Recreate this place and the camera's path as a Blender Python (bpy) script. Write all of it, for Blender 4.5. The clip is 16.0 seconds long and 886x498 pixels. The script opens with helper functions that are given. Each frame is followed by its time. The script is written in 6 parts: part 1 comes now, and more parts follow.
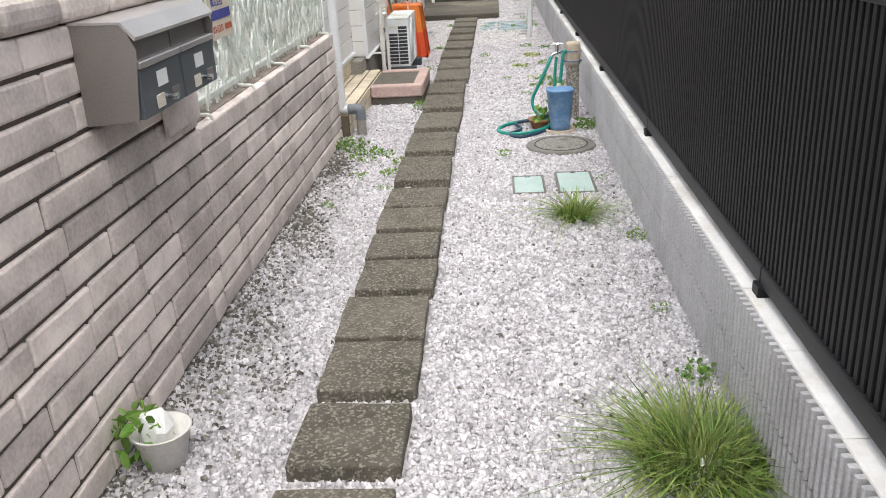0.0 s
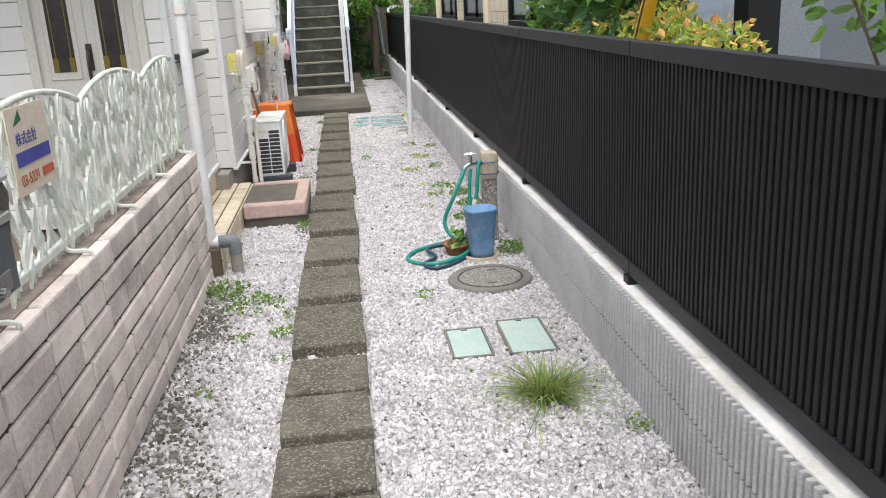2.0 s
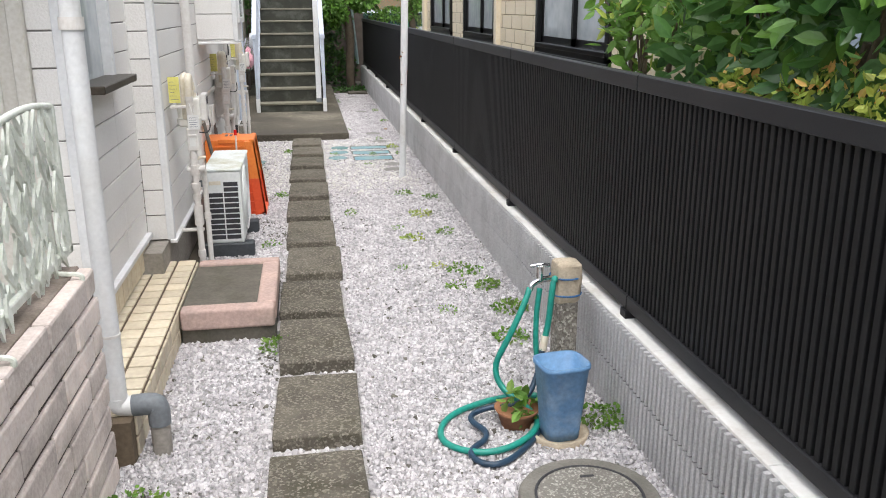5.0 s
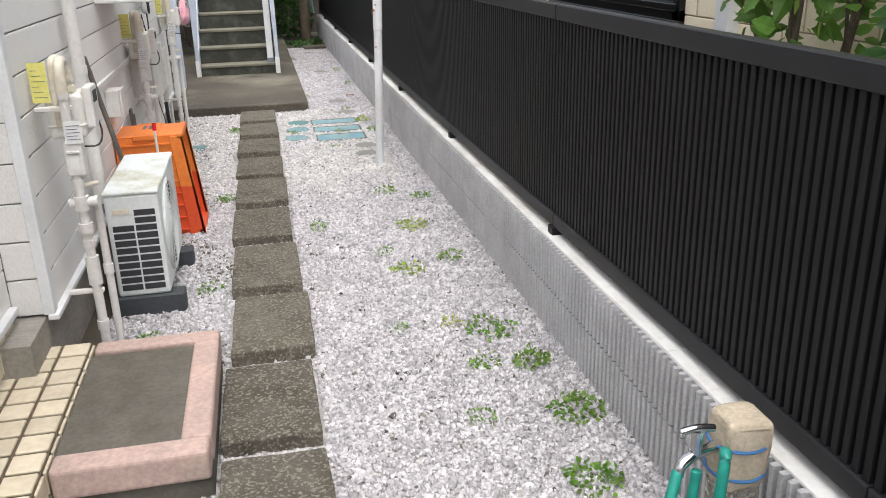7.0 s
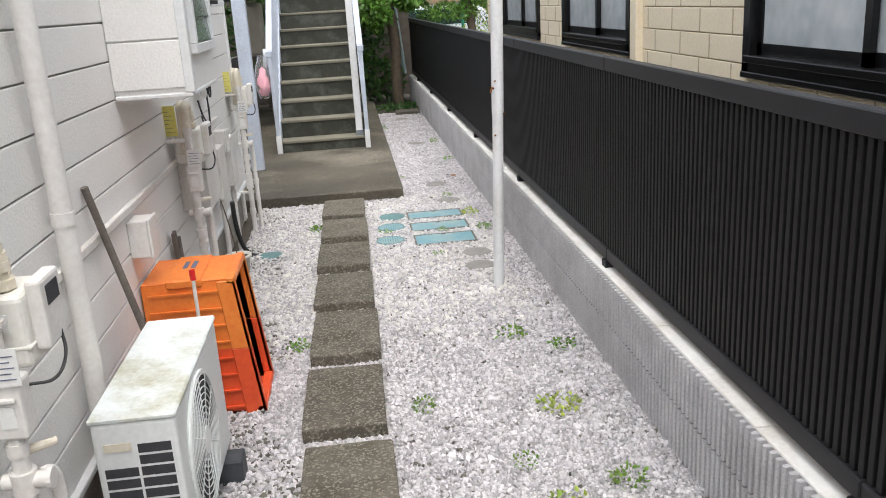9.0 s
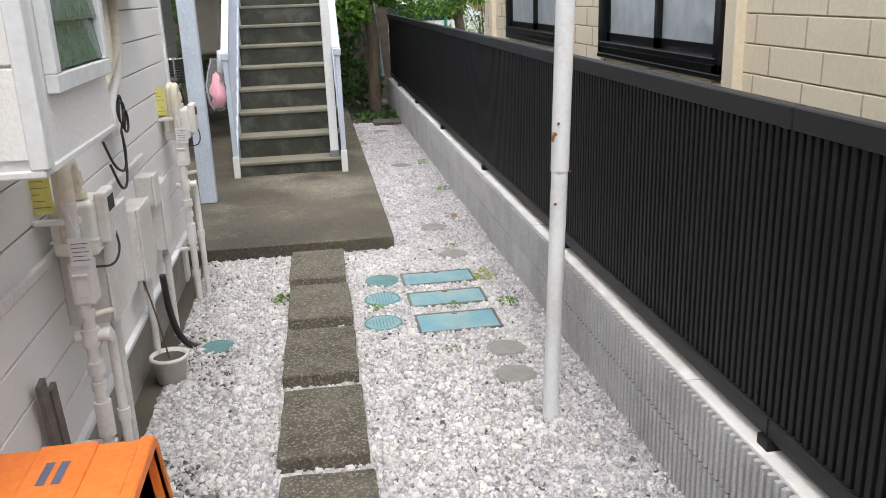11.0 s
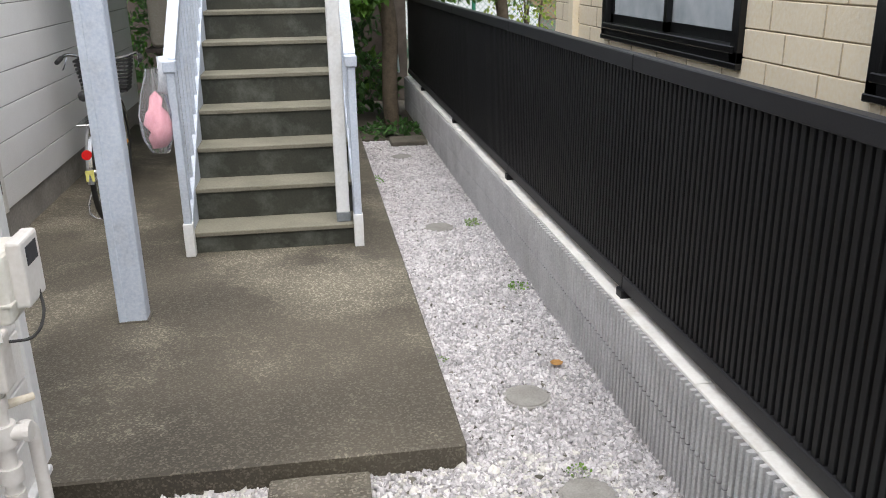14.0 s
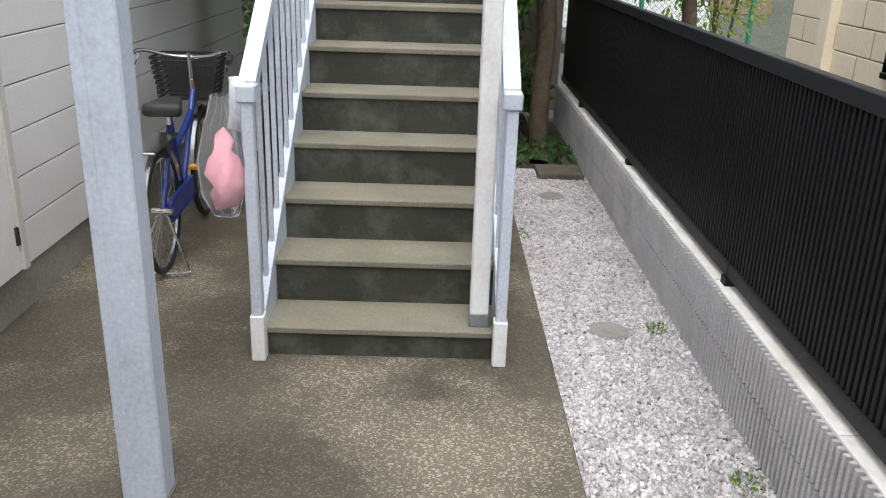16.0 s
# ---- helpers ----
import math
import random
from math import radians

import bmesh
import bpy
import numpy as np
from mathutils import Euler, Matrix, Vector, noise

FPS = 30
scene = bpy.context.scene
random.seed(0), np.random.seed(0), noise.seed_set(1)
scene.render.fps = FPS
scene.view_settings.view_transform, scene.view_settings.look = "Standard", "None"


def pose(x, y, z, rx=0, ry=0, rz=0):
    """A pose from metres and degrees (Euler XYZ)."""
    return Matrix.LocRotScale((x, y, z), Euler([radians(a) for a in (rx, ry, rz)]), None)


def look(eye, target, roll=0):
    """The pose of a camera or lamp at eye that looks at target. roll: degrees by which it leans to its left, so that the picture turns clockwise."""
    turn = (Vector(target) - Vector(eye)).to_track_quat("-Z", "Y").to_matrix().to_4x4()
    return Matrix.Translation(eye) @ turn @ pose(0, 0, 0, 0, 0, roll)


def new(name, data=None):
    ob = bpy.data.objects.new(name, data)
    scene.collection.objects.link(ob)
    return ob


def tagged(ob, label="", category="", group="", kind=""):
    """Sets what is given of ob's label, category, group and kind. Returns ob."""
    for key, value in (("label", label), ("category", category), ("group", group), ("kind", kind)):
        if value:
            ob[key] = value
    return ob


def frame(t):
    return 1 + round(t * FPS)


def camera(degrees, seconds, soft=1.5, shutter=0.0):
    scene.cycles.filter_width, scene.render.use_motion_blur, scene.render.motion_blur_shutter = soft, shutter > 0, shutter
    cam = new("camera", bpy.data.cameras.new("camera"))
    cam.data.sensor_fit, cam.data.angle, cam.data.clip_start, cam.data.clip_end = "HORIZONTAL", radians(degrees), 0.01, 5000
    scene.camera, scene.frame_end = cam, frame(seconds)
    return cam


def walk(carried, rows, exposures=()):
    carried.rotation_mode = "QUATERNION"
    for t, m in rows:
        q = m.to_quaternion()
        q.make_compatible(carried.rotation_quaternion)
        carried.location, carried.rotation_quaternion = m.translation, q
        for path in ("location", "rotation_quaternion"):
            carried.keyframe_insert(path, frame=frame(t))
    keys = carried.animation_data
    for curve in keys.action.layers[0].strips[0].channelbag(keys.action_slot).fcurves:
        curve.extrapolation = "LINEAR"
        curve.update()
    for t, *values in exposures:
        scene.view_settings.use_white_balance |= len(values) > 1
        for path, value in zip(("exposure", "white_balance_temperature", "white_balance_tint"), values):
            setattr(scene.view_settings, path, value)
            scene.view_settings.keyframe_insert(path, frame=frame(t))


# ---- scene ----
cam = camera(55.8, 16.0, soft=1.0)
PATH = [
    (0, (0.052, 0.191, 1.511), (-0.091, 2.047, 0.781), -3.2),
    (0.5, (-0.141, 0.433, 1.509), (-0.142, 2.305, 0.805), -3.2),
    (1, (-0.293, 0.702, 1.514), (-0.203, 2.583, 0.839), -2.0),
    (1.5, (-0.276, 1.103, 1.495), (-0.134, 3.0, 0.876), -2.6),
    (2, (-0.255, 1.431, 1.543), (-0.056, 3.339, 0.976), -3.1),
    (2.5, (-0.35, 1.765, 1.57), (-0.155, 3.681, 1.031), -1.9),
    (3, (-0.375, 2.069, 1.599), (-0.199, 3.984, 1.051), -1.4),
    (3.5, (-0.362, 2.405, 1.619), (-0.172, 4.317, 1.066), -1.8),
    (4, (-0.434, 2.739, 1.633), (-0.174, 4.648, 1.093), -0.9),
    (4.5, (-0.407, 3.128, 1.614), (-0.099, 5.027, 1.067), -0.2),
    (4.7, (-0.41, 3.289, 1.616), (-0.107, 5.187, 1.063), -0.2),
    (6.8, (-0.374, 5.098, 1.638), (-0.009, 6.955, 0.994), -2.0),
    (7, (-0.353, 5.275, 1.605), (0.031, 7.114, 0.919), -1.5),
    (7.5, (-0.341, 5.713, 1.61), (-0.059, 7.583, 0.961), -1.4),
    (8, (-0.363, 6.169, 1.64), (-0.15, 8.074, 1.069), -1.3),
    (8.5, (-0.313, 6.564, 1.638), (-0.124, 8.474, 1.076), -2.3),
    (9, (-0.302, 6.926, 1.653), (-0.112, 8.832, 1.08), -3.5),
    (9.2, (-0.33, 7.104, 1.652), (-0.112, 9.004, 1.069), -3.3),
    (11.3, (-0.376, 8.887, 1.688), (-0.102, 10.778, 1.098), -2.1),
    (11.5, (-0.391, 9.083, 1.698), (-0.134, 10.981, 1.124), -1.5),
    (12, (-0.429, 9.583, 1.712), (-0.185, 11.496, 1.183), 0.3),
    (12.5, (-0.428, 10.02, 1.714), (-0.188, 11.939, 1.201), 0.1),
    (13, (-0.41, 10.542, 1.71), (-0.2, 12.455, 1.166), -0.9),
    (13.5, (-0.431, 11.05, 1.694), (-0.166, 12.939, 1.093), 0.5),
    (14, (-0.37, 11.552, 1.695), (-0.081, 13.423, 1.049), -0.9),
    (14.5, (-0.41, 12.043, 1.71), (-0.122, 13.912, 1.059), -0.9),
    (15, (-0.415, 12.446, 1.726), (-0.115, 14.31, 1.065), 0.3),
    (15.5, (-0.373, 12.891, 1.72), (-0.205, 14.768, 1.05), -0.7),
    (16, (-0.411, 13.283, 1.735), (-0.391, 15.159, 1.042), 1.8),
]
walk(cam, [(t, look(eye, target, roll)) for t, eye, target, roll in PATH])

# ---- world and light: bright overcast sky ----
world = bpy.data.worlds.new("overcast")
scene.world = world
world.use_nodes = True
wn = world.node_tree.nodes
wl = world.node_tree.links
sky = wn.new("ShaderNodeTexSky")
sky.sky_type = "NISHITA"
sky.sun_disc = False
sky.sun_elevation = radians(68)
sky.sun_rotation = radians(172)
sky.air_density, sky.dust_density, sky.ozone_density = 1.0, 4.0, 1.0
hsv = wn.new("ShaderNodeHueSaturation")
hsv.inputs["Saturation"].default_value = 0.35
wl.new(sky.outputs[0], hsv.inputs["Color"])
wl.new(hsv.outputs[0], wn["Background"].inputs["Color"])
wn["Background"].inputs["Strength"].default_value = 0.15
sun = new("sun", bpy.data.lights.new("sun", "SUN"))
sun.data.energy, sun.data.angle, sun.data.color = 0.9, radians(70), (1.0, 0.99, 0.97)
sun.matrix_world = look((-1.2, -3.6, 13), (0, 0, 0))
scene.view_settings.exposure = 0.95

# ---- materials ----


def material(name, base, rough=0.7, second=None, scale=6.0, fine=60.0, bump=0.2, metal=0.0, vary=0.0, island=False, stain=None, stain_scale=1.5, stain_amount=0.5, depth=0.004, speckle=None, speckle_scale=140.0, patchy=False):
    """Two colours mixed by noise, fine grain in the relief, stains at a larger size, and a change from piece to piece."""
    m = bpy.data.materials.new(name)
    m.use_nodes = True
    nt = m.node_tree
    n, l = nt.nodes, nt.links
    b = n["Principled BSDF"]
    b.inputs["Roughness"].default_value = rough
    b.inputs["Metallic"].default_value = metal
    geo = n.new("ShaderNodeNewGeometry")
    big = n.new("ShaderNodeTexNoise")
    big.inputs["Scale"].default_value, big.inputs["Detail"].default_value = scale, 6
    l.new(geo.outputs["Position"], big.inputs["Vector"])
    mix = n.new("ShaderNodeMixRGB")
    mix.inputs[1].default_value = (*base, 1)
    mix.inputs[2].default_value = (*(second or [c * 0.8 for c in base]), 1)
    ramp = n.new("ShaderNodeValToRGB")
    ramp.color_ramp.elements[0].position, ramp.color_ramp.elements[1].position = 0.35, 0.68
    l.new(big.outputs[0], ramp.inputs[0])
    l.new(ramp.outputs[0], mix.inputs[0])
    out = mix.outputs[0]
    small = n.new("ShaderNodeTexNoise")
    small.inputs["Scale"].default_value, small.inputs["Detail"].default_value = fine, 4
    l.new(geo.outputs["Position"], small.inputs["Vector"])
    if stain:
        st = n.new("ShaderNodeTexNoise")
        st.inputs["Scale"].default_value, st.inputs["Detail"].default_value = stain_scale, 8
        st.inputs["Roughness"].default_value = 0.65
        l.new(geo.outputs["Position"], st.inputs["Vector"])
        r2 = n.new("ShaderNodeValToRGB")
        r2.color_ramp.elements[0].position, r2.color_ramp.elements[1].position = 0.48, 0.66
        r2.color_ramp.elements[1].color = (stain_amount, stain_amount, stain_amount, 1)
        l.new(st.outputs[0], r2.inputs[0])
        m2 = n.new("ShaderNodeMixRGB")
        m2.inputs[2].default_value = (*stain, 1)
        l.new(r2.outputs[0], m2.inputs[0])
        l.new(out, m2.inputs[1])
        out = m2.outputs[0]
    if vary:
        if island:
            rnd = geo.outputs["Random Per Island"]
        else:
            rnd = n.new("ShaderNodeObjectInfo").outputs["Random"]
        mr = n.new("ShaderNodeMapRange")
        mr.inputs["To Min"].default_value, mr.inputs["To Max"].default_value = 1 - vary, 1 + vary * 0.6
        l.new(rnd, mr.inputs["Value"])
        hs = n.new("ShaderNodeHueSaturation")
        l.new(mr.outputs[0], hs.inputs["Value"])
        l.new(out, hs.inputs["Color"])
        out = hs.outputs[0]
    if speckle:
        vo = n.new("ShaderNodeTexVoronoi")
        vo.inputs["Scale"].default_value = speckle_scale
        l.new(geo.outputs["Position"], vo.inputs["Vector"])
        bw = n.new("ShaderNodeSeparateColor")
        l.new(vo.outputs["Color"], bw.inputs[0])
        r3 = n.new("ShaderNodeValToRGB")
        r3.color_ramp.elements[0].position, r3.color_ramp.elements[1].position = 0.62, 0.95
        l.new(bw.outputs[0], r3.inputs[0])
        m3 = n.new("ShaderNodeMixRGB")
        m3.inputs[2].default_value = (*speckle, 1)
        if patchy:
            pm = n.new("ShaderNodeMath")
            pm.operation = "MULTIPLY"
            l.new(r3.outputs[0], pm.inputs[0])
            floor_share = n.new("ShaderNodeMath")
            floor_share.inputs[1].default_value = 0.22
            l.new(r2.outputs[0], floor_share.inputs[0])
            l.new(floor_share.outputs[0], pm.inputs[1])
            l.new(pm.outputs[0], m3.inputs[0])
        else:
            l.new(r3.outputs[0], m3.inputs[0])
        l.new(out, m3.inputs[1])
        out = m3.outputs[0]
    grain = n.new("ShaderNodeMixRGB")
    grain.blend_type = "OVERLAY"
    grain.inputs[0].default_value = 0.35
    l.new(out, grain.inputs[1])
    l.new(small.outputs[0], grain.inputs[2])
    l.new(grain.outputs[0], b.inputs["Base Color"])
    bp = n.new("ShaderNodeBump")
    bp.inputs["Strength"].default_value, bp.inputs["Distance"].default_value = bump, depth
    l.new(small.outputs[0], bp.inputs["Height"])
    l.new(bp.outputs[0], b.inputs["Normal"])
    return m


def glass_material(name, tint, rough=0.05):
    m = bpy.data.materials.new(name)
    m.use_nodes = True
    b = m.node_tree.nodes["Principled BSDF"]
    b.inputs["Base Color"].default_value = (*tint, 1)
    b.inputs["Roughness"].default_value = rough
    b.inputs["Transmission Weight"].default_value = 0.9
    b.inputs["IOR"].default_value = 1.1
    return m


M_SOIL = material("soil", (0.10, 0.085, 0.065), 0.95, (0.05, 0.045, 0.035), 3, 90, 0.6)
M_BED = material("gravel_bed", (0.48, 0.46, 0.455), 0.95, (0.39, 0.37, 0.36), 30, 120, 0.8, stain=(0.14, 0.13, 0.11), stain_scale=2.2, stain_amount=0.5, speckle=(0.55, 0.53, 0.52), speckle_scale=70.0)
M_STONE = material("crushed_stone", (0.57, 0.55, 0.56), 0.85, (0.47, 0.45, 0.46), 5, 150, 0.3, vary=0.42, island=True)
M_STONE_DARK = material("dirty_stone", (0.20, 0.185, 0.16), 0.9, (0.10, 0.095, 0.075), 6, 150, 0.3, vary=0.5, island=True)
M_PEBBLE = material("white_pebble", (0.66, 0.645, 0.61), 0.8, (0.54, 0.52, 0.48), 5, 100, 0.2, vary=0.25, island=True)
M_PAVER = material("exposed_aggregate", (0.15, 0.132, 0.105), 0.95, (0.09, 0.08, 0.062), 9, 170, 1.0, vary=0.18, stain=(0.065, 0.062, 0.035), stain_scale=5, stain_amount=0.6, depth=0.008, speckle=(0.25, 0.228, 0.185), speckle_scale=120.0)
M_BRICK = material("pink_block", (0.77, 0.675, 0.62), 0.9, (0.62, 0.545, 0.505), 7, 70, 0.7, vary=0.26, stain=(0.31, 0.265, 0.235), stain_scale=3.0, stain_amount=0.5)
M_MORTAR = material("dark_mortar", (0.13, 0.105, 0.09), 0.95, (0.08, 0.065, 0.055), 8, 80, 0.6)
M_CONC = material("light_block", (0.52, 0.515, 0.52), 0.9, (0.45, 0.445, 0.45), 5, 110, 0.4, vary=0.05, stain=(0.30, 0.29, 0.28), stain_scale=1.5, stain_amount=0.5)
M_CAP = material("mortar_cap", (0.86, 0.845, 0.81), 0.9, (0.76, 0.745, 0.71), 5, 60, 0.6, stain=(0.50, 0.43, 0.34), stain_scale=4, stain_amount=0.4)
M_BLACK = material("black_aluminium", (0.0125, 0.0125, 0.0135), 0.5, (0.010, 0.010, 0.011), 4, 200, 0.05)
M_RAIL = material("dark_grey_aluminium", (0.024, 0.024, 0.026), 0.45, (0.020, 0.020, 0.022), 4, 200, 0.05)
M_SIDING = material("white_siding", (0.82, 0.805, 0.78), 0.75, (0.79, 0.775, 0.75), 2.0, 95, 0.45, vary=0.03, stain=(0.68, 0.655, 0.625), stain_scale=0.8, stain_amount=0.3, depth=0.006)
M_GAP = material("siding_joint", (0.36, 0.345, 0.33), 0.9)
M_FOUND = material("foundation_render", (0.36, 0.33, 0.30), 0.95, (0.27, 0.25, 0.22), 3, 60, 0.5, stain=(0.16, 0.15, 0.12), stain_scale=2.5, stain_amount=0.6)
M_TILE = material("cream_tile", (0.66, 0.58, 0.44), 0.5, (0.58, 0.50, 0.37), 10, 40, 0.25, vary=0.12)
M_GROUT = material("brown_grout", (0.14, 0.105, 0.07), 0.95)
M_PINK = material("pink_kerb", (0.50, 0.36, 0.31), 0.85, (0.40, 0.29, 0.26), 5, 60, 0.4, stain=(0.30, 0.25, 0.22), stain_scale=4)
M_DARKCONC = material("mossy_concrete", (0.135, 0.12, 0.10), 0.95, (0.085, 0.078, 0.062), 4, 70, 0.5, stain=(0.06, 0.06, 0.035), stain_scale=5)
M_SLAB = material("worn_slab", (0.092, 0.079, 0.058), 0.7, (0.046, 0.039, 0.028), 1.3, 110, 0.5, stain=(0.15, 0.133, 0.10), stain_scale=1.0, stain_amount=0.9, speckle=(0.34, 0.31, 0.235), speckle_scale=140.0, patchy=True)
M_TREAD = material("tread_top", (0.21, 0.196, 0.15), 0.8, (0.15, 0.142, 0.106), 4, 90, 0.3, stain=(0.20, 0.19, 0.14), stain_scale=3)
# Far darker than the treads: shade from top light in colour, plus greenish stain.
M_RISER = material("shaded_riser", (0.042, 0.043, 0.032), 0.7, (0.024, 0.026, 0.018), 4, 70, 0.4, stain=(0.11, 0.118, 0.10), stain_scale=5.5, stain_amount=0.6)
M_STEEL = material("pale_blue_paint", (0.56, 0.62, 0.72), 0.5, (0.50, 0.555, 0.65), 3, 80, 0.12, stain=(0.42, 0.44, 0.48), stain_scale=4, stain_amount=0.5)
M_WHITE = material("white_paint", (0.78, 0.79, 0.80), 0.5, (0.70, 0.71, 0.72), 3, 60, 0.12, stain=(0.55, 0.52, 0.47), stain_scale=2.5, stain_amount=0.4)
M_RUST = material("rust", (0.25, 0.10, 0.03), 0.9, (0.14, 0.05, 0.02), 30, 90, 0.5)
M_PVC = material("white_pvc", (0.74, 0.72, 0.69), 0.45, (0.66, 0.63, 0.60), 3, 60, 0.08, stain=(0.55, 0.50, 0.44), stain_scale=3, stain_amount=0.4)
M_CREAM = material("cream_metal", (0.72, 0.66, 0.54), 0.45, (0.64, 0.58, 0.47), 5, 60, 0.1)
M_METER = material("meter_enamel", (0.76, 0.745, 0.69), 0.45, (0.70, 0.685, 0.63), 5, 60, 0.08)
M_GREYPVC = material("grey_pvc", (0.20, 0.22, 0.24), 0.5, (0.15, 0.165, 0.18), 5, 60, 0.1)
M_AC = material("ac_enamel", (0.76, 0.78, 0.77), 0.4, (0.70, 0.72, 0.71), 3, 60, 0.05)
M_ACTOP = material("ac_top_weathered", (0.74, 0.78, 0.77), 0.5, (0.64, 0.68, 0.66), 4, 60, 0.1, stain=(0.42, 0.40, 0.27), stain_scale=4.0, stain_amount=0.75)
# Near-black, mainly for openings and undersides, whose shade it puts into colour.
M_DARK = material("near_black", (0.045, 0.045, 0.05), 0.8)
M_ORANGE = material("orange_plastic", (0.85, 0.25, 0.045), 0.45, (0.78, 0.20, 0.035), 4, 50, 0.08)
M_RED = material("red_orange_plastic", (0.80, 0.105, 0.03), 0.45, (0.72, 0.085, 0.025), 4, 50, 0.08)
M_BLUE = material("blue_plastic", (0.13, 0.27, 0.46), 0.5, (0.10, 0.22, 0.40), 6, 60, 0.1, stain=(0.30, 0.40, 0.52), stain_scale=8, stain_amount=0.5)
M_HOSE = material("green_hose", (0.01, 0.24, 0.19), 0.4, (0.015, 0.25, 0.19), 6, 60, 0.05)
M_HOSE2 = material("navy_hose", (0.02, 0.05, 0.09), 0.4, (0.015, 0.04, 0.07), 6, 60, 0.05)
M_CHROME = material("chrome", (0.75, 0.75, 0.75), 0.18, (0.65, 0.65, 0.65), 6, 60, 0.02, metal=1.0)
M_AGG = material("washed_pebble_post", (0.34, 0.31, 0.27), 0.9, (0.14, 0.125, 0.105), 70, 150, 1.0, depth=0.01, speckle=(0.55, 0.52, 0.46), speckle_scale=110.0)
M_CLOTH = material("tan_cloth", (0.52, 0.44, 0.33), 0.95, (0.40, 0.335, 0.25), 16, 90, 0.6)
M_ROPE = material("blue_cord", (0.05, 0.16, 0.36), 0.8)
M_IRON = material("cast_iron_cover", (0.20, 0.19, 0.165), 0.7, (0.145, 0.138, 0.12), 9, 160, 0.8, depth=0.006, speckle=(0.42, 0.40, 0.36), speckle_scale=150.0)
M_RIM = material("cover_ring", (0.20, 0.19, 0.165), 0.85, (0.14, 0.132, 0.115), 9, 120, 0.5)
M_LIDPALE = material("pale_green_lid", (0.42, 0.52, 0.48), 0.6, (0.32, 0.45, 0.41), 12, 120, 0.4, stain=(0.5, 0.52, 0.47), stain_scale=6)
M_LIDBLUE = material("blue_lid", (0.14, 0.31, 0.37), 0.5, (0.23, 0.38, 0.40), 6, 120, 0.4, stain=(0.34, 0.40, 0.37), stain_scale=5, stain_amount=0.7)
M_LIDTEAL = material("teal_lid", (0.14, 0.27, 0.27), 0.6, (0.10, 0.21, 0.21), 12, 140, 0.5)
M_LIDGREY = material("grey_lid", (0.28, 0.27, 0.25), 0.7, (0.22, 0.21, 0.195), 12, 140, 0.4)
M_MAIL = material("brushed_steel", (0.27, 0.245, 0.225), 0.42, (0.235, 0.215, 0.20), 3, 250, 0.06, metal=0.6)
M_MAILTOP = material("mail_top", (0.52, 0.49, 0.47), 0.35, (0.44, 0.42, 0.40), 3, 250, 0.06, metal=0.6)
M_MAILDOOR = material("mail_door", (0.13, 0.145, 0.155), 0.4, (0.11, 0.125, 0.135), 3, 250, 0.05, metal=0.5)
M_PAPER = material("paper", (0.80, 0.80, 0.78), 0.9, (0.75, 0.75, 0.73))
M_INK = material("ink", (0.12, 0.13, 0.2), 0.9)
M_YELLOW = material("yellow_tag", (0.78, 0.73, 0.22), 0.8, (0.72, 0.67, 0.20))
M_GUARD = material("yellow_guard", (0.90, 0.50, 0.02), 0.5, (0.75, 0.40, 0.02), 4, 50, 0.05)
M_LATTICE = material("pale_green_cast", (0.74, 0.765, 0.71), 0.6, (0.60, 0.63, 0.56), 14, 70, 0.3, stain=(0.40, 0.42, 0.35), stain_scale=9, stain_amount=0.55)
M_SIGN = material("faded_sign", (0.74, 0.66, 0.52), 0.7, (0.68, 0.58, 0.46), 6, 60, 0.05)
M_SIGNBLUE = material("sign_blue", (0.07, 0.08, 0.34), 0.8)
M_SIGNRED = material("sign_red", (0.55, 0.13, 0.06), 0.8)
M_SIGNGREEN = material("sign_green", (0.03, 0.16, 0.07), 0.8)
M_DOOR = material("cream_door", (0.66, 0.635, 0.58), 0.5, (0.62, 0.595, 0.54), 2, 60, 0.05)
M_DOORGLASS = material("dark_leaded_glass", (0.045, 0.042, 0.04), 0.12, (0.03, 0.03, 0.03), 10, 30, 0.2)
M_AMBER = material("amber_glass", (0.22, 0.17, 0.03), 0.2)
M_BRONZE = material("bronze", (0.09, 0.075, 0.06), 0.4, metal=0.7)
M_BEIGE = material("beige_siding", (0.87, 0.765, 0.58), 0.75, (0.84, 0.735, 0.55), 3, 50, 0.4, vary=0.05, stain=(0.72, 0.61, 0.44), stain_scale=2, stain_amount=0.3)
M_BEIGEGAP = material("beige_joint", (0.55, 0.45, 0.31), 0.9)
M_GREYWALL = material("grey_wall", (0.40, 0.43, 0.48), 0.8, (0.35, 0.38, 0.42), 2, 60, 0.3)
# Opaque pane; the mirrored sky is put in as pale blue.
M_SKYPANE = material("sky_blue_pane", (0.42, 0.50, 0.58), 0.05, (0.34, 0.41, 0.48), 1.5, 10, 0.0)
M_BROWNSASH = material("brown_sash", (0.16, 0.085, 0.05), 0.5)
M_BOUNCE = material("bounce_pale", (0.50, 0.48, 0.45), 0.9, (0.42, 0.40, 0.37), 3, 90, 0.4)
M_GRIME = material("wall_top_grime", (0.16, 0.13, 0.105), 0.95, (0.30, 0.25, 0.215), 9, 80, 0.8)
M_FOOT = material("dark_foot_block", (0.055, 0.062, 0.07), 0.7, (0.04, 0.045, 0.05), 6)
M_FRAME = material("black_sash", (0.012, 0.012, 0.013), 0.3, metal=0.3)
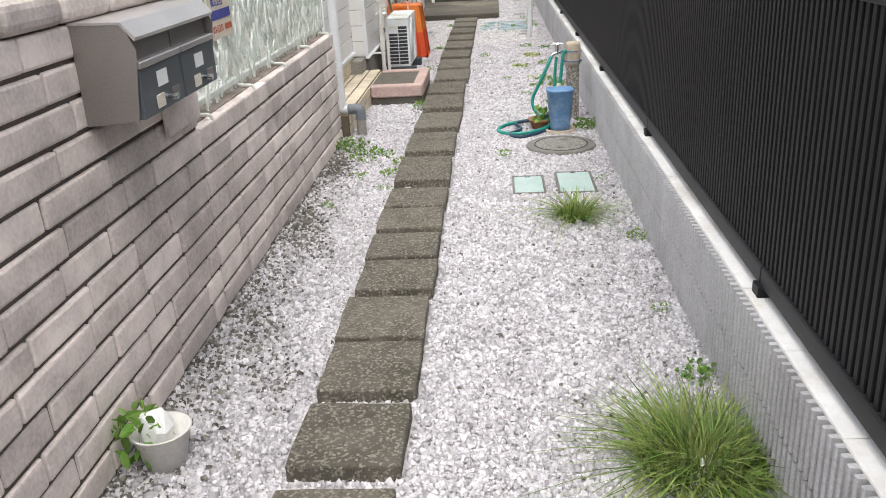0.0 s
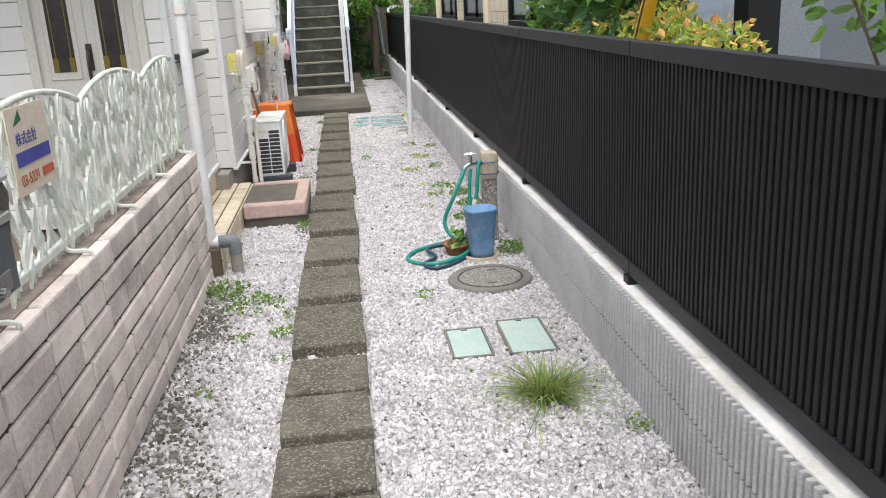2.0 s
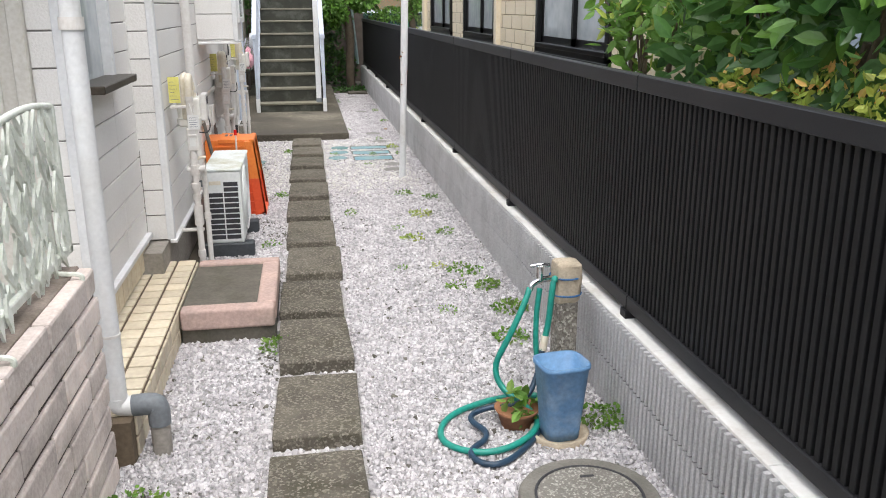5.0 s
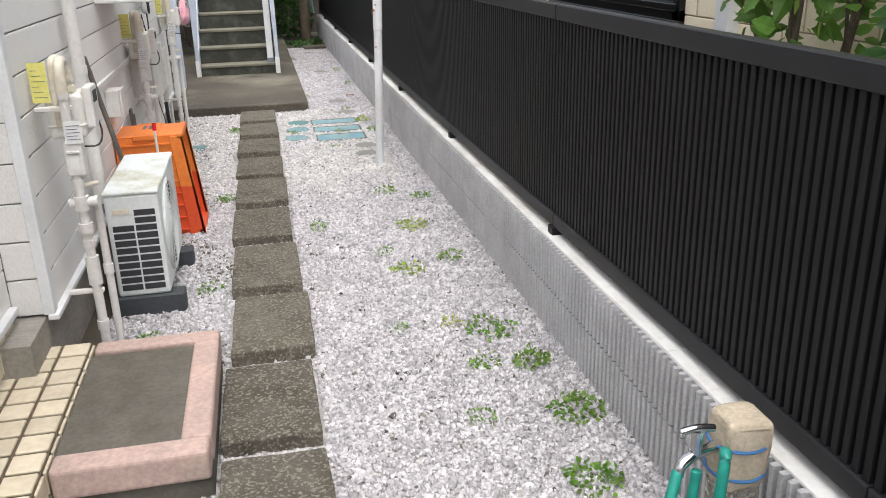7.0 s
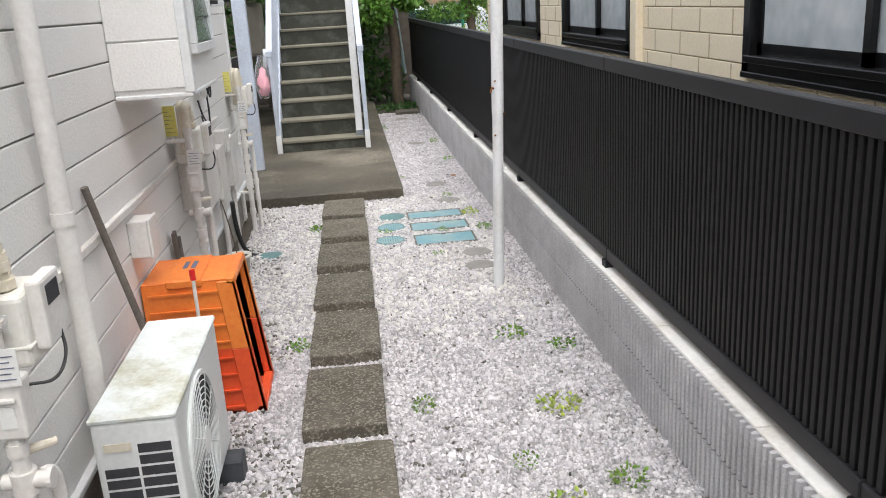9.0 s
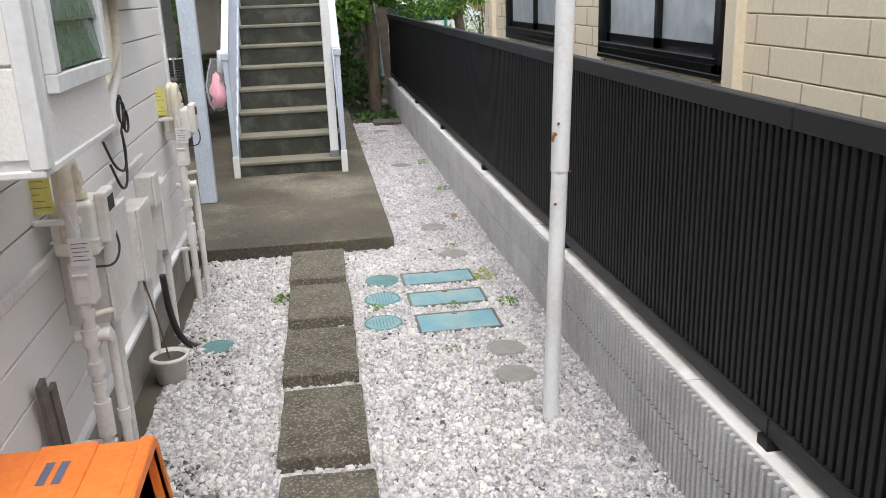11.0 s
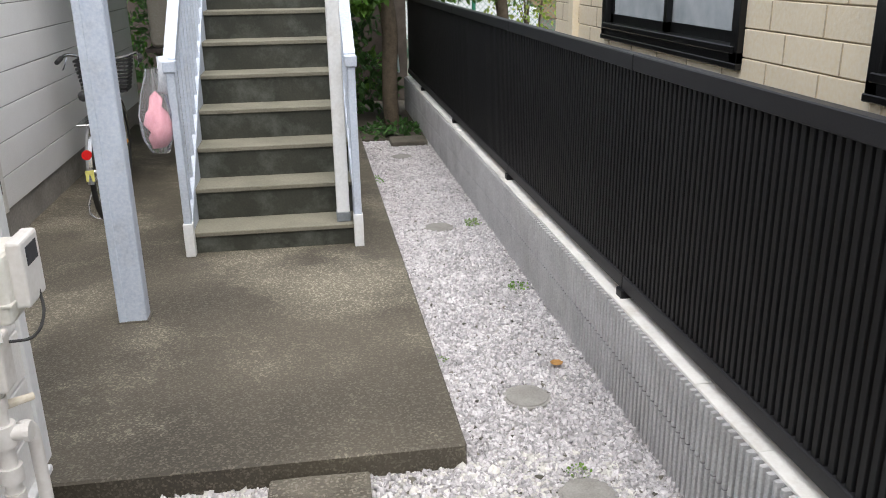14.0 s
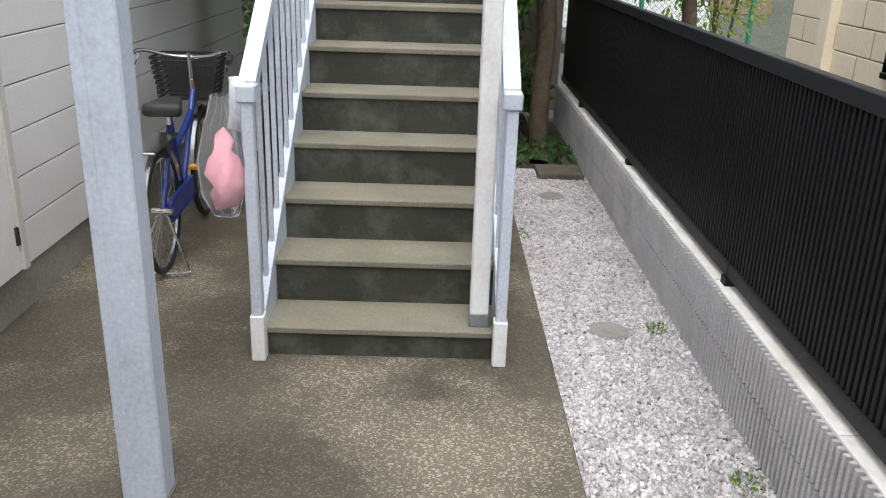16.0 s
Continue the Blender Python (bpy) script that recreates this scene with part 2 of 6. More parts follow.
# Light grey frosted glass, its base lifted and blued for the reflected sky.
M_PANE = material("frosted_pane", (0.56, 0.60, 0.62), 0.06, (0.44, 0.48, 0.50), 1.2, 10, 0.0)
M_CURTAIN = material("pale_curtain", (0.45, 0.46, 0.47), 0.9, (0.36, 0.37, 0.38), 5, 60, 0.2)
M_LOUVER = material("green_louver_glass", (0.10, 0.155, 0.13), 0.12, (0.07, 0.115, 0.095), 20, 60, 0.3)
M_BARK = material("bark", (0.155, 0.12, 0.085), 0.95, (0.10, 0.078, 0.055), 14, 60, 0.9, depth=0.01)
M_LEAF = material("leaf", (0.20, 0.38, 0.07), 0.35, (0.12, 0.26, 0.05), 3, 40, 0.1, vary=0.5, island=True)
M_LEAFDARK = material("dark_leaf", (0.12, 0.26, 0.07), 0.3, (0.06, 0.15, 0.045), 3, 40, 0.1, vary=0.5, island=True)
M_LEAFLIGHT = material("young_leaf", (0.52, 0.58, 0.12), 0.5, (0.32, 0.48, 0.09), 4, 40, 0.1, vary=0.4, island=True)
M_LEAFORANGE = material("orange_leaf", (0.80, 0.42, 0.14), 0.5, (0.78, 0.58, 0.16), 6, 40, 0.1, vary=0.3, island=True)
M_GRASS = material("grass_blade", (0.17, 0.30, 0.06), 0.5, (0.38, 0.42, 0.14), 14, 60, 0.1, vary=0.55, island=True)
M_WEED = material("weed_leaf", (0.16, 0.34, 0.055), 0.6, (0.24, 0.36, 0.08), 7, 60, 0.1, vary=0.4, island=True)
M_DRY = material("dry_leaf", (0.35, 0.19, 0.06), 0.9, (0.24, 0.13, 0.05), 9)
M_TERRA = material("terracotta", (0.33, 0.15, 0.075), 0.8, (0.26, 0.12, 0.06), 8)
M_POT = material("white_plastic_pot", (0.72, 0.70, 0.66), 0.5, (0.66, 0.64, 0.60), 6)
M_RUBBER = material("black_rubber", (0.02, 0.02, 0.02), 0.6, (0.03, 0.03, 0.03), 9, 90, 0.1)
M_BIKEBLUE = material("blue_frame", (0.02, 0.045, 0.25), 0.3, (0.02, 0.04, 0.2), 5)
M_REFLECT = material("red_reflector", (0.70, 0.02, 0.02), 0.2)
M_AMBERPED = material("amber_reflector", (0.75, 0.33, 0.02), 0.3)
M_PINKCLOTH = material("pink_cloth", (0.74, 0.36, 0.42), 0.9, (0.64, 0.28, 0.34), 20, 60, 0.4)
M_WRAP = material("crumpled_wrap", (0.60, 0.63, 0.68), 0.3, (0.45, 0.48, 0.53), 40, 60, 0.5)
M_BAG = glass_material("clear_plastic", (0.93, 0.94, 0.95), 0.2)
M_BROOM = material("broom_twig", (0.12, 0.10, 0.085), 0.95, (0.17, 0.14, 0.11), 15, 80, 0.5)
M_WOOD = material("grey_wood", (0.17, 0.145, 0.125), 0.9, (0.12, 0.10, 0.09), 12, 70, 0.3)
M_CARWHITE = material("car_white", (0.78, 0.79, 0.80), 0.2, (0.76, 0.77, 0.78))
M_CHAIN = material("green_mesh_paint", (0.03, 0.22, 0.13), 0.5)
M_BROWNWALL = material("brown_far_wall", (0.30, 0.20, 0.12), 0.9)
M_TEALSHEET = material("blue_sheet", (0.05, 0.25, 0.30), 0.6)
M_SHEET = material("pale_tarp", (0.42, 0.50, 0.50), 0.6, (0.30, 0.38, 0.38), 12)

for m in (M_BLACK, M_RAIL):
    m.node_tree.nodes["Principled BSDF"].inputs["Specular IOR Level"].default_value = 0.22
# leaves let some light through
for m in (M_LEAF, M_LEAFDARK, M_LEAFLIGHT, M_LEAFORANGE, M_GRASS, M_WEED):
    n, l = m.node_tree.nodes, m.node_tree.links
    b = n["Principled BSDF"]
    tr = n.new("ShaderNodeBsdfTranslucent")
    l.new(b.inputs["Base Color"].links[0].from_socket, tr.inputs["Color"])
    mx = n.new("ShaderNodeMixShader")
    mx.inputs[0].default_value = 0.45
    l.new(b.outputs[0], mx.inputs[1])
    l.new(tr.outputs[0], mx.inputs[2])
    l.new(mx.outputs[0], n["Material Output"].inputs["Surface"])

# ---- mesh helpers ----


def part(name, bm, mat, parent=None, label="", smooth=False):
    me = bpy.data.meshes.new(name)
    if smooth:
        for e in bm.edges:
            if len(e.link_faces) == 2 and e.calc_face_angle() > 0.8:
                e.smooth = False
    bm.to_mesh(me)
    bm.free()
    me.materials.append(mat)
    if smooth:
        for p in me.polygons:
            p.use_smooth = True
    ob = new(name, me)
    if parent:
        ob.parent = parent
    if label:
        tagged(ob, label)
    return ob


def thing(name, label, category, at=(0, 0, 0), turn=0, group="", kind=""):
    ob = new(name)
    ob.matrix_basis = pose(*at, 0, 0, turn)
    return tagged(ob, label, category, group, kind)


def box(x0, x1, y0, y1, z0, z1, bevel=0.0, bm=None, segs=1):
    bm = bm or bmesh.new()
    g = bmesh.ops.create_cube(bm, size=1)["verts"]
    for v in g:
        v.co = Vector(((x0 + x1) / 2 + v.co.x * (x1 - x0), (y0 + y1) / 2 + v.co.y * (y1 - y0), (z0 + z1) / 2 + v.co.z * (z1 - z0)))
    if bevel:
        es = list({e for v in g for e in v.link_edges})
        bmesh.ops.bevel(bm, geom=es, offset=bevel, segments=segs, affect="EDGES", profile=0.5)
    return bm


def cyl(a, b, r0, r1=None, n=16, bm=None, caps=True):
    """A round bar from a to b."""
    bm = bm or bmesh.new()
    a, b = Vector(a), Vector(b)
    m = Matrix.Translation((a + b) / 2) @ (b - a).to_track_quat("Z", "Y").to_matrix().to_4x4()
    bmesh.ops.create_cone(bm, cap_ends=caps, segments=n, radius1=r0, radius2=r0 if r1 is None else r1, depth=(b - a).length, matrix=m)
    return bm


def tube(points, r, n=8, bm=None, rounds=3):
    """A bent round tube through points, corners softened."""
    bm = bm or bmesh.new()
    pts = [Vector(p) for p in points]
    for _ in range(rounds):
        q = [pts[0]]
        for a, b in zip(pts, pts[1:]):
            q += [a * 0.75 + b * 0.25, a * 0.25 + b * 0.75]
        pts = q + [pts[-1]]
    rings, side = [], Vector((0.31, 0.52, 0.79))
    for i, p in enumerate(pts):
        d = (pts[min(i + 1, len(pts) - 1)] - pts[max(i - 1, 0)]).normalized()
        u = d.cross(side)
        if u.length < 1e-3:
            u = d.orthogonal()
        u.normalize()
        w = d.cross(u)
        rings.append([bm.verts.new(p + (u * math.cos(2 * math.pi * k / n) + w * math.sin(2 * math.pi * k / n)) * r) for k in range(n)])
    for a, b in zip(rings, rings[1:]):
        for k in range(n):
            bm.faces.new((a[k], a[(k + 1) % n], b[(k + 1) % n], b[k]))
    bm.faces.new(rings[0][::-1])
    bm.faces.new(rings[-1])
    return bm


def lathe(profile, n=28, bm=None, centre=(0, 0, 0)):
    """A turned shape from (radius, height) pairs."""
    bm = bm or bmesh.new()
    c = Vector(centre)
    rings = [[bm.verts.new(c + Vector((r * math.cos(2 * math.pi * k / n), r * math.sin(2 * math.pi * k / n), z))) for k in range(n)] for r, z in profile]
    for a, b in zip(rings, rings[1:]):
        for k in range(n):
            bm.faces.new((a[k], a[(k + 1) % n], b[(k + 1) % n], b[k]))
    return bm


def torus(centre, R, r, axis="z", n=32, k=8, bm=None, half=1.0):
    bm = bm or bmesh.new()
    c = Vector(centre)
    rings = []
    count = n if half >= 1 else n + 1
    for i in range(count):
        a = 2 * math.pi * half * i / n
        ring = []
        for j in range(k):
            t = 2 * math.pi * j / k
            rr, h = R + r * math.cos(t), r * math.sin(t)
            p = {"z": (rr * math.cos(a), rr * math.sin(a), h), "x": (h, rr * math.cos(a), rr * math.sin(a)), "y": (rr * math.cos(a), h, rr * math.sin(a))}[axis]
            ring.append(bm.verts.new(c + Vector(p)))
        rings.append(ring)
    for i in range(n):
        a, b = rings[i], rings[(i + 1) % count]
        for j in range(k):
            bm.faces.new((a[j], a[(j + 1) % k], b[(j + 1) % k], b[j]))
    return bm


def raw(name, verts, faces, mat, parent=None, kind="", label="", category=""):
    me = bpy.data.meshes.new(name)
    me.from_pydata(verts, [], faces)
    me.materials.append(mat)
    ob = new(name, me)
    if parent:
        ob.parent = parent
    return tagged(ob, label, category, "", kind)


def leaves(name, blobs, per, size, mat, parent=None, seed=1, kind="stuff", droop=0.3, long=1.8):
    """Many small folded leaves in uneven clumps; blobs are (x, y, z, rx, ry, rz)."""
    rng = np.random.default_rng(seed)
    verts, faces = [], []
    for bx, by, bz, rx, ry, rz in blobs:
        for _ in range(per):
            d = rng.normal(size=3)
            d /= np.linalg.norm(d)
            f = rng.uniform(0.35, 1.08) ** 0.6
            p = np.array((bx + d[0] * rx * f, by + d[1] * ry * f, bz + d[2] * rz * f))
            a = rng.normal(size=3) + d * 0.8
            a[2] -= droop
            a /= np.linalg.norm(a)
            s = np.cross(a, rng.normal(size=3))
            s /= np.linalg.norm(s) + 1e-6
            nrm = np.cross(a, s)
            L = size * rng.uniform(0.6, 1.3)
            w = L / long / 2
            i = len(verts)
            rib = p + a * L * 0.45 - nrm * w * 0.3
            tip = p + a * L - nrm * L * 0.15
            verts += [tuple(p), tuple(p + a * L * 0.28 + s * w * 0.9), tuple(p + a * L * 0.62 + s * w * 0.85 - nrm * L * 0.04), tuple(tip),
                      tuple(p + a * L * 0.62 - s * w * 0.85 - nrm * L * 0.04), tuple(p + a * L * 0.28 - s * w * 0.9), tuple(rib)]
            faces += [(i, i + 1, i + 2, i + 6), (i + 2, i + 3, i + 6), (i, i + 6, i + 4, i + 5), (i + 6, i + 3, i + 4)]
    return raw(name, verts, faces, mat, parent, kind)


def writing(text, size, mat, parent, m, name="writing"):
    cu = bpy.data.curves.new(name, "FONT")
    cu.body, cu.size, cu.extrude, cu.align_x = text, size, 0.0005, "CENTER"
    cu.materials.append(mat)
    ob = new(name, cu)
    ob.parent = parent
    ob.matrix_basis = m
    return ob


# ---- ground ----
part("ground", box(-400, 400, -400, 400, -0.4, -0.012), M_SOIL)
tagged(bpy.data.objects["ground"], "dark bare soil around the gravel yard", "ground", kind="structure")
part("gravel_bed", box(-1.15, 0.80, -1.5, 20.2, -0.1, -0.004), M_BED)
tagged(bpy.data.objects["gravel_bed"], "packed grey gravel bed of the side yard", "ground", kind="structure")

# ---- ribbed block wall with the black slatted fence ----
WALL_X, WALL_TOP = 0.765, 0.40
block_wall = thing("wall_east", "low wall of grey vertically ribbed concrete blocks", "wall", kind="structure")
part("wall_core", box(WALL_X + 0.035, WALL_X + 0.12, -1.5, 21.8, -0.2, WALL_TOP - 0.006), M_FOUND, block_wall)


def rib_block():
    """One block with eleven rounded ribs on its face."""
    bm = bmesh.new()
    outline = [(0.028, 0.0)]
    for k in range(11):
        w = 0.4 / 11
        y0 = k * w
        outline += [(0.028, y0 + w * 0.24), (0.004, y0 + w * 0.27), (0.0, y0 + w * 0.36), (0.0, y0 + w * 0.64), (0.004, y0 + w * 0.73), (0.028, y0 + w * 0.76)]
    outline += [(0.028, 0.4), (0.05, 0.4), (0.05, 0.0)]
    low = [bm.verts.new((x, y, 0)) for x, y in outline]
    top = [bm.verts.new((x, y, 0.194)) for x, y in outline]
    for k in range(len(low)):
        j = (k + 1) % len(low)
        bm.faces.new((low[k], top[k], top[j], low[j]))
    bm.faces.new(low)
    bm.faces.new(top[::-1])
    bmesh.ops.recalc_face_normals(bm, faces=bm.faces)
    me = bpy.data.meshes.new("block")
    bm.to_mesh(me)
    bm.free()
    me.materials.append(M_CONC)
    return me


block_mesh = rib_block()
for row in range(2):
    for k in range(58):
        ob = new("block", block_mesh)
        ob.parent = block_wall
        ob.location = (WALL_X, -1.4 + 0.4 * k, 0.003 + 0.2 * row)
cap = bmesh.new()
for k in range(58):
    box(WALL_X + 0.022, WALL_X + 0.125, -1.4 + 0.4 * k, -1.003 + 0.4 * k, WALL_TOP - 0.006, WALL_TOP + random.uniform(0.003, 0.008), 0.002, cap)
part("wall_cap", cap, M_CAP, block_wall, "pale smeared mortar cap")


def shared(name, bm, mat):
    me = bpy.data.meshes.new(name)
    bm.to_mesh(me)
    bm.free()
    me.materials.append(mat)
    return me


FX = 0.825
slat_mesh = shared("slat", box(-0.013, 0.0, -0.011, 0.011, 0.485, 1.34, 0.002), M_BLACK)
back_mesh = shared("back_slat", box(0.024, 0.034, -0.0095, 0.0095, 0.485, 1.34), M_BLACK)


def fence_panel(y0, length):
    f = thing("fence_panel", "matt black aluminium slatted fence panel on the block wall", "fence", (FX + 0.02, y0, 0), group="slatted fence panels")
    part("top_rail", box(-0.03, 0.014, 0.002, length - 0.002, 1.308, 1.368, 0.004), M_RAIL, f)
    part("bottom_rail", box(-0.022, 0.035, 0.002, length - 0.002, 0.435, 0.495, 0.004), M_RAIL, f)
    part("post", box(0.036, 0.075, -0.03, 0.03, WALL_TOP - 0.02, 1.29, 0.003), M_BLACK, f)
    part("post_foot", box(-0.035, 0.025, -0.03, 0.03, WALL_TOP - 0.02, 0.44, 0.003), M_BLACK, f)
    for k in range(int(length / 0.03636)):
        for me in (slat_mesh, back_mesh):
            ob = new("slat" if me is slat_mesh else "back_slat", me)
            ob.parent = f
            ob.location = (0, 0.018 + 0.03636 * k + (0.01818 if me is back_mesh else 0), 0)
    return f


for k in range(-2, 8):
    fence_panel(4.555 + 2 * k, 2.0)
fence_panel(20.555, 1.29)

# ---- pink block wall with railing and mailbox ----
BX = -1.13


def brick_wall(name, y0, y1, rows, label, seed):
    rng = random.Random(seed)
    w = thing(name, label, "wall", kind="structure")
    part("mortar", box(BX - 0.15, BX - 0.012, y0 + 0.004, y1 - 0.012, -0.1, rows * 0.1 - 0.012), M_MORTAR, w)
    meshes = {}
    for r in range(rows):
        y = y0
        while y < y1 - 0.02:
            L = rng.choice((0.24, 0.30, 0.34, 0.40, 0.40))
            if y1 - y - L < 0.1:
                L = round(y1 - y, 3)
            if L not in meshes:
                bm = box(-0.15, 0, 0.003, L - 0.004, 0.008, 0.095, 0.010, segs=2)
                for v in bm.verts:
                    v.co.x += 0.006 * noise.noise(v.co * 14 + Vector((L * 40, 0, 0))) if v.co.x > -0.05 else 0
                meshes[L] = shared("brick", bm, M_BRICK)
            ob = new("brick", meshes[L])
            ob.parent = w
            ob.location = (BX + rng.uniform(-0.003, 0.003), y, r * 0.1)
            y += L
    return w


brick_wall("wall_west_high", -0.9, 3.38, 13, "tall section of weathered pink split-face block wall", 3)
brick_wall("wall_west_low", 3.38, 6.33, 8, "low pink block garden wall carrying a cast railing", 5)
trough = part("wall_top", box(BX - 0.148, BX - 0.045, 3.39, 6.32, 0.785, 0.803, 0.004), M_GRIME)
tagged(trough, "dirty weathered top of the low block wall", "wall top", kind="structure")
# rounded coping on the tall section
coping = thing("coping", "rounded pink coping blocks on the tall wall", "coping", kind="structure")
cop_mesh = shared("coping_block", box(-0.19, 0.02, 0.003, 0.30, 0.0, 0.09, 0.03, segs=3), M_BRICK)
for k in range(14):
    ob = new("coping_block", cop_mesh)
    ob.parent = coping
    ob.location = (BX, -0.83 + 0.3 * k, 1.30)

rail = thing("garden_railing", "weathered pale green cast-metal railing with leaf lattice and wavy top", "railing", (-1.22, 3.45, 0))


def wave(y):
    """Height of the wavy top rail, y from the railing's start."""
    u = (y - 1.185) / 0.99 % 1.0
    return 1.262 + 0.075 * math.sin(math.pi * u) ** 0.75


top_pts = [(0, y, wave(y)) for y in np.linspace(0.0, 2.95, 90)]
part("top_bar", tube(top_pts, 0.011, 8, rounds=0), M_LATTICE, rail, smooth=True)
part("bottom_bar", box(-0.012, 0.012, 0, 2.95, 0.83, 0.86, 0.004), M_LATTICE, rail)
for y in (0.0, 2.94):
    part("end_bar", box(-0.012, 0.012, y - 0.012, y + 0.012, 0.83, wave(y), 0.003), M_LATTICE, rail)
rng = random.Random(8)
lat = bmesh.new()
y = 0.03
while y < 2.92:
    z, top = 0.85, wave(y)
    while z < top - 0.01:
        L, lean, wd = rng.uniform(0.07, 0.13), rng.uniform(-0.55, 0.45), rng.uniform(0.007, 0.0125)
        dx = rng.uniform(-0.022, 0.022)
        c = Vector((dx, y + rng.uniform(-0.012, 0.012), min(z, top - L * 0.5)))
        d = Vector((rng.uniform(-0.1, 0.1), math.sin(lean), math.cos(lean)))
        s = Vector((0.3, math.cos(lean), -math.sin(lean))).normalized()
        nn = d.cross(s).normalized() * 0.005
        ring = [c - d * L * 0.5, c + s * wd, c + d * L * 0.5, c - s * wd]
        f = [lat.verts.new(p + nn) for p in ring]
        g = [lat.verts.new(p - nn) for p in ring]
        lat.faces.new(f)
        lat.faces.new(g[::-1])
        for k in range(4):
            lat.faces.new((f[k], g[k], g[(k + 1) % 4], f[(k + 1) % 4]))
        z += L * 0.70
    y += 0.033
bmesh.ops.recalc_face_normals(lat, faces=lat.faces)
tagged(part("leaf_lattice", lat, M_LATTICE, rail, "interlaced cast leaves"), kind="stuff")
for k in range(5):
    y = 0.1 + 0.66 * k
    part("bracket", tube([(0, y, 0.85), (0, y, 0.83), (0.02, y, 0.815), (0.085, y, 0.815), (0.085, y, 0.79)], 0.008, 6), M_LATTICE, rail)

sign = thing("company_sign", "faded beige advertising board tied to the railing", "sign", (-1.192, 4.02, 1.195))
part("board", box(-0.002, 0.002, -0.16, 0.16, -0.125, 0.125), M_SIGN, sign)
S = Matrix.Translation((0.004, 0, 0)) @ Euler((radians(90), 0, radians(90))).to_matrix().to_4x4()
writing("株式会社", 0.042, M_SIGNBLUE, sign, Matrix.Translation((0, -0.03, 0.018)) @ S)
part("word_bar", box(0.003, 0.005, -0.13, 0.14, -0.042, -0.002), M_SIGNBLUE, sign)
writing("03-5331", 0.045, M_SIGNRED, sign, Matrix.Translation((0, -0.05, -0.098)) @ S)
part("number_bar", box(0.003, 0.005, 0.05, 0.145, -0.096, -0.07), M_SIGNRED, sign)
lg = bmesh.new()
lg.faces.new([lg.verts.new(p) for p in ((0.004, -0.12, 0.07), (0.004, -0.05, 0.085), (0.004, -0.06, 0.118))])
part("emblem", lg, M_SIGNGREEN, sign)

mail = thing("mailbox", "brushed steel double mailbox fixed to the block wall", "mailbox", (BX, 2.50, 1.01))
D = 0.17
side = [(0, 0), (D - 0.015, 0.01), (D + 0.012, 0.21), (D - 0.02, 0.285), (0.0, 0.29)]
for y0, y1, nm in ((0, 0.003, "side_plate"), (0.677, 0.68, "side_plate")):
    bm = bmesh.new()
    a = [bm.verts.new((x, y0, z)) for x, z in side]
    b = [bm.verts.new((x, y1, z)) for x, z in side]
    bm.faces.new(a)
    bm.faces.new(b[::-1])
    for k in range(5):
        bm.faces.new((a[k], b[k], b[(k + 1) % 5], a[(k + 1) % 5]))
    bmesh.ops.recalc_face_normals(bm, faces=bm.faces)
    part(nm, bm, M_MAIL, mail)
part("back_plate", box(0, 0.01, 0.003, 0.677, 0, 0.285), M_MAIL, mail)
bm = bmesh.new()
q = [(0, 0.291), (D - 0.02, 0.287), (D + 0.016, 0.245), (D + 0.012, 0.235), (D - 0.024, 0.28), (0, 0.284)]
a = [bm.verts.new((x, -0.002, z)) for x, z in q]
b = [bm.verts.new((x, 0.683, z)) for x, z in q]
bm.faces.new(a)
bm.faces.new(b[::-1])
for k in range(6):
    bm.faces.new((a[k], b[k], b[(k + 1) % 6], a[(k + 1) % 6]))
bmesh.ops.recalc_face_normals(bm, faces=bm.faces)
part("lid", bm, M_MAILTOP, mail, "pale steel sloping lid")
for y0 in (0.01, 0.345):
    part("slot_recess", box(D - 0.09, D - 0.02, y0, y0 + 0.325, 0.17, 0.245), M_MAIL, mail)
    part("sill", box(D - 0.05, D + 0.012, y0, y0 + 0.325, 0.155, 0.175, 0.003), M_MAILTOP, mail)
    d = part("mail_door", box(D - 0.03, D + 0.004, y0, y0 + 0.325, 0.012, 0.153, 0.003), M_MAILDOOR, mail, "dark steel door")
    part("name_paper", box(D + 0.004, D + 0.0055, y0 + 0.12, y0 + 0.20, 0.085, 0.13), M_PAPER, d)
    part("dial_plate", box(D + 0.004, D + 0.008, y0 + 0.09, y0 + 0.15, 0.025, 0.065, 0.002), M_CREAM, d)
    part("dial_plate", box(D + 0.004, D + 0.008, y0 + 0.22, y0 + 0.28, 0.025, 0.065, 0.002), M_MAIL, d)
    part("knob", cyl((D + 0.004, y0 + 0.185, 0.045), (D + 0.035, y0 + 0.185, 0.045), 0.008, 0.011), M_CHROME, d)

tile = thing("loose_tile", "loose pink slab leaning under the mailbox", "slab", (BX + 0.005, 3.02, 0.90))
part("slab_plate", box(0, 0.02, 0, 0.33, -0.05, 0.06, 0.004), M_BRICK, tile)

# ---- house on the west side ----


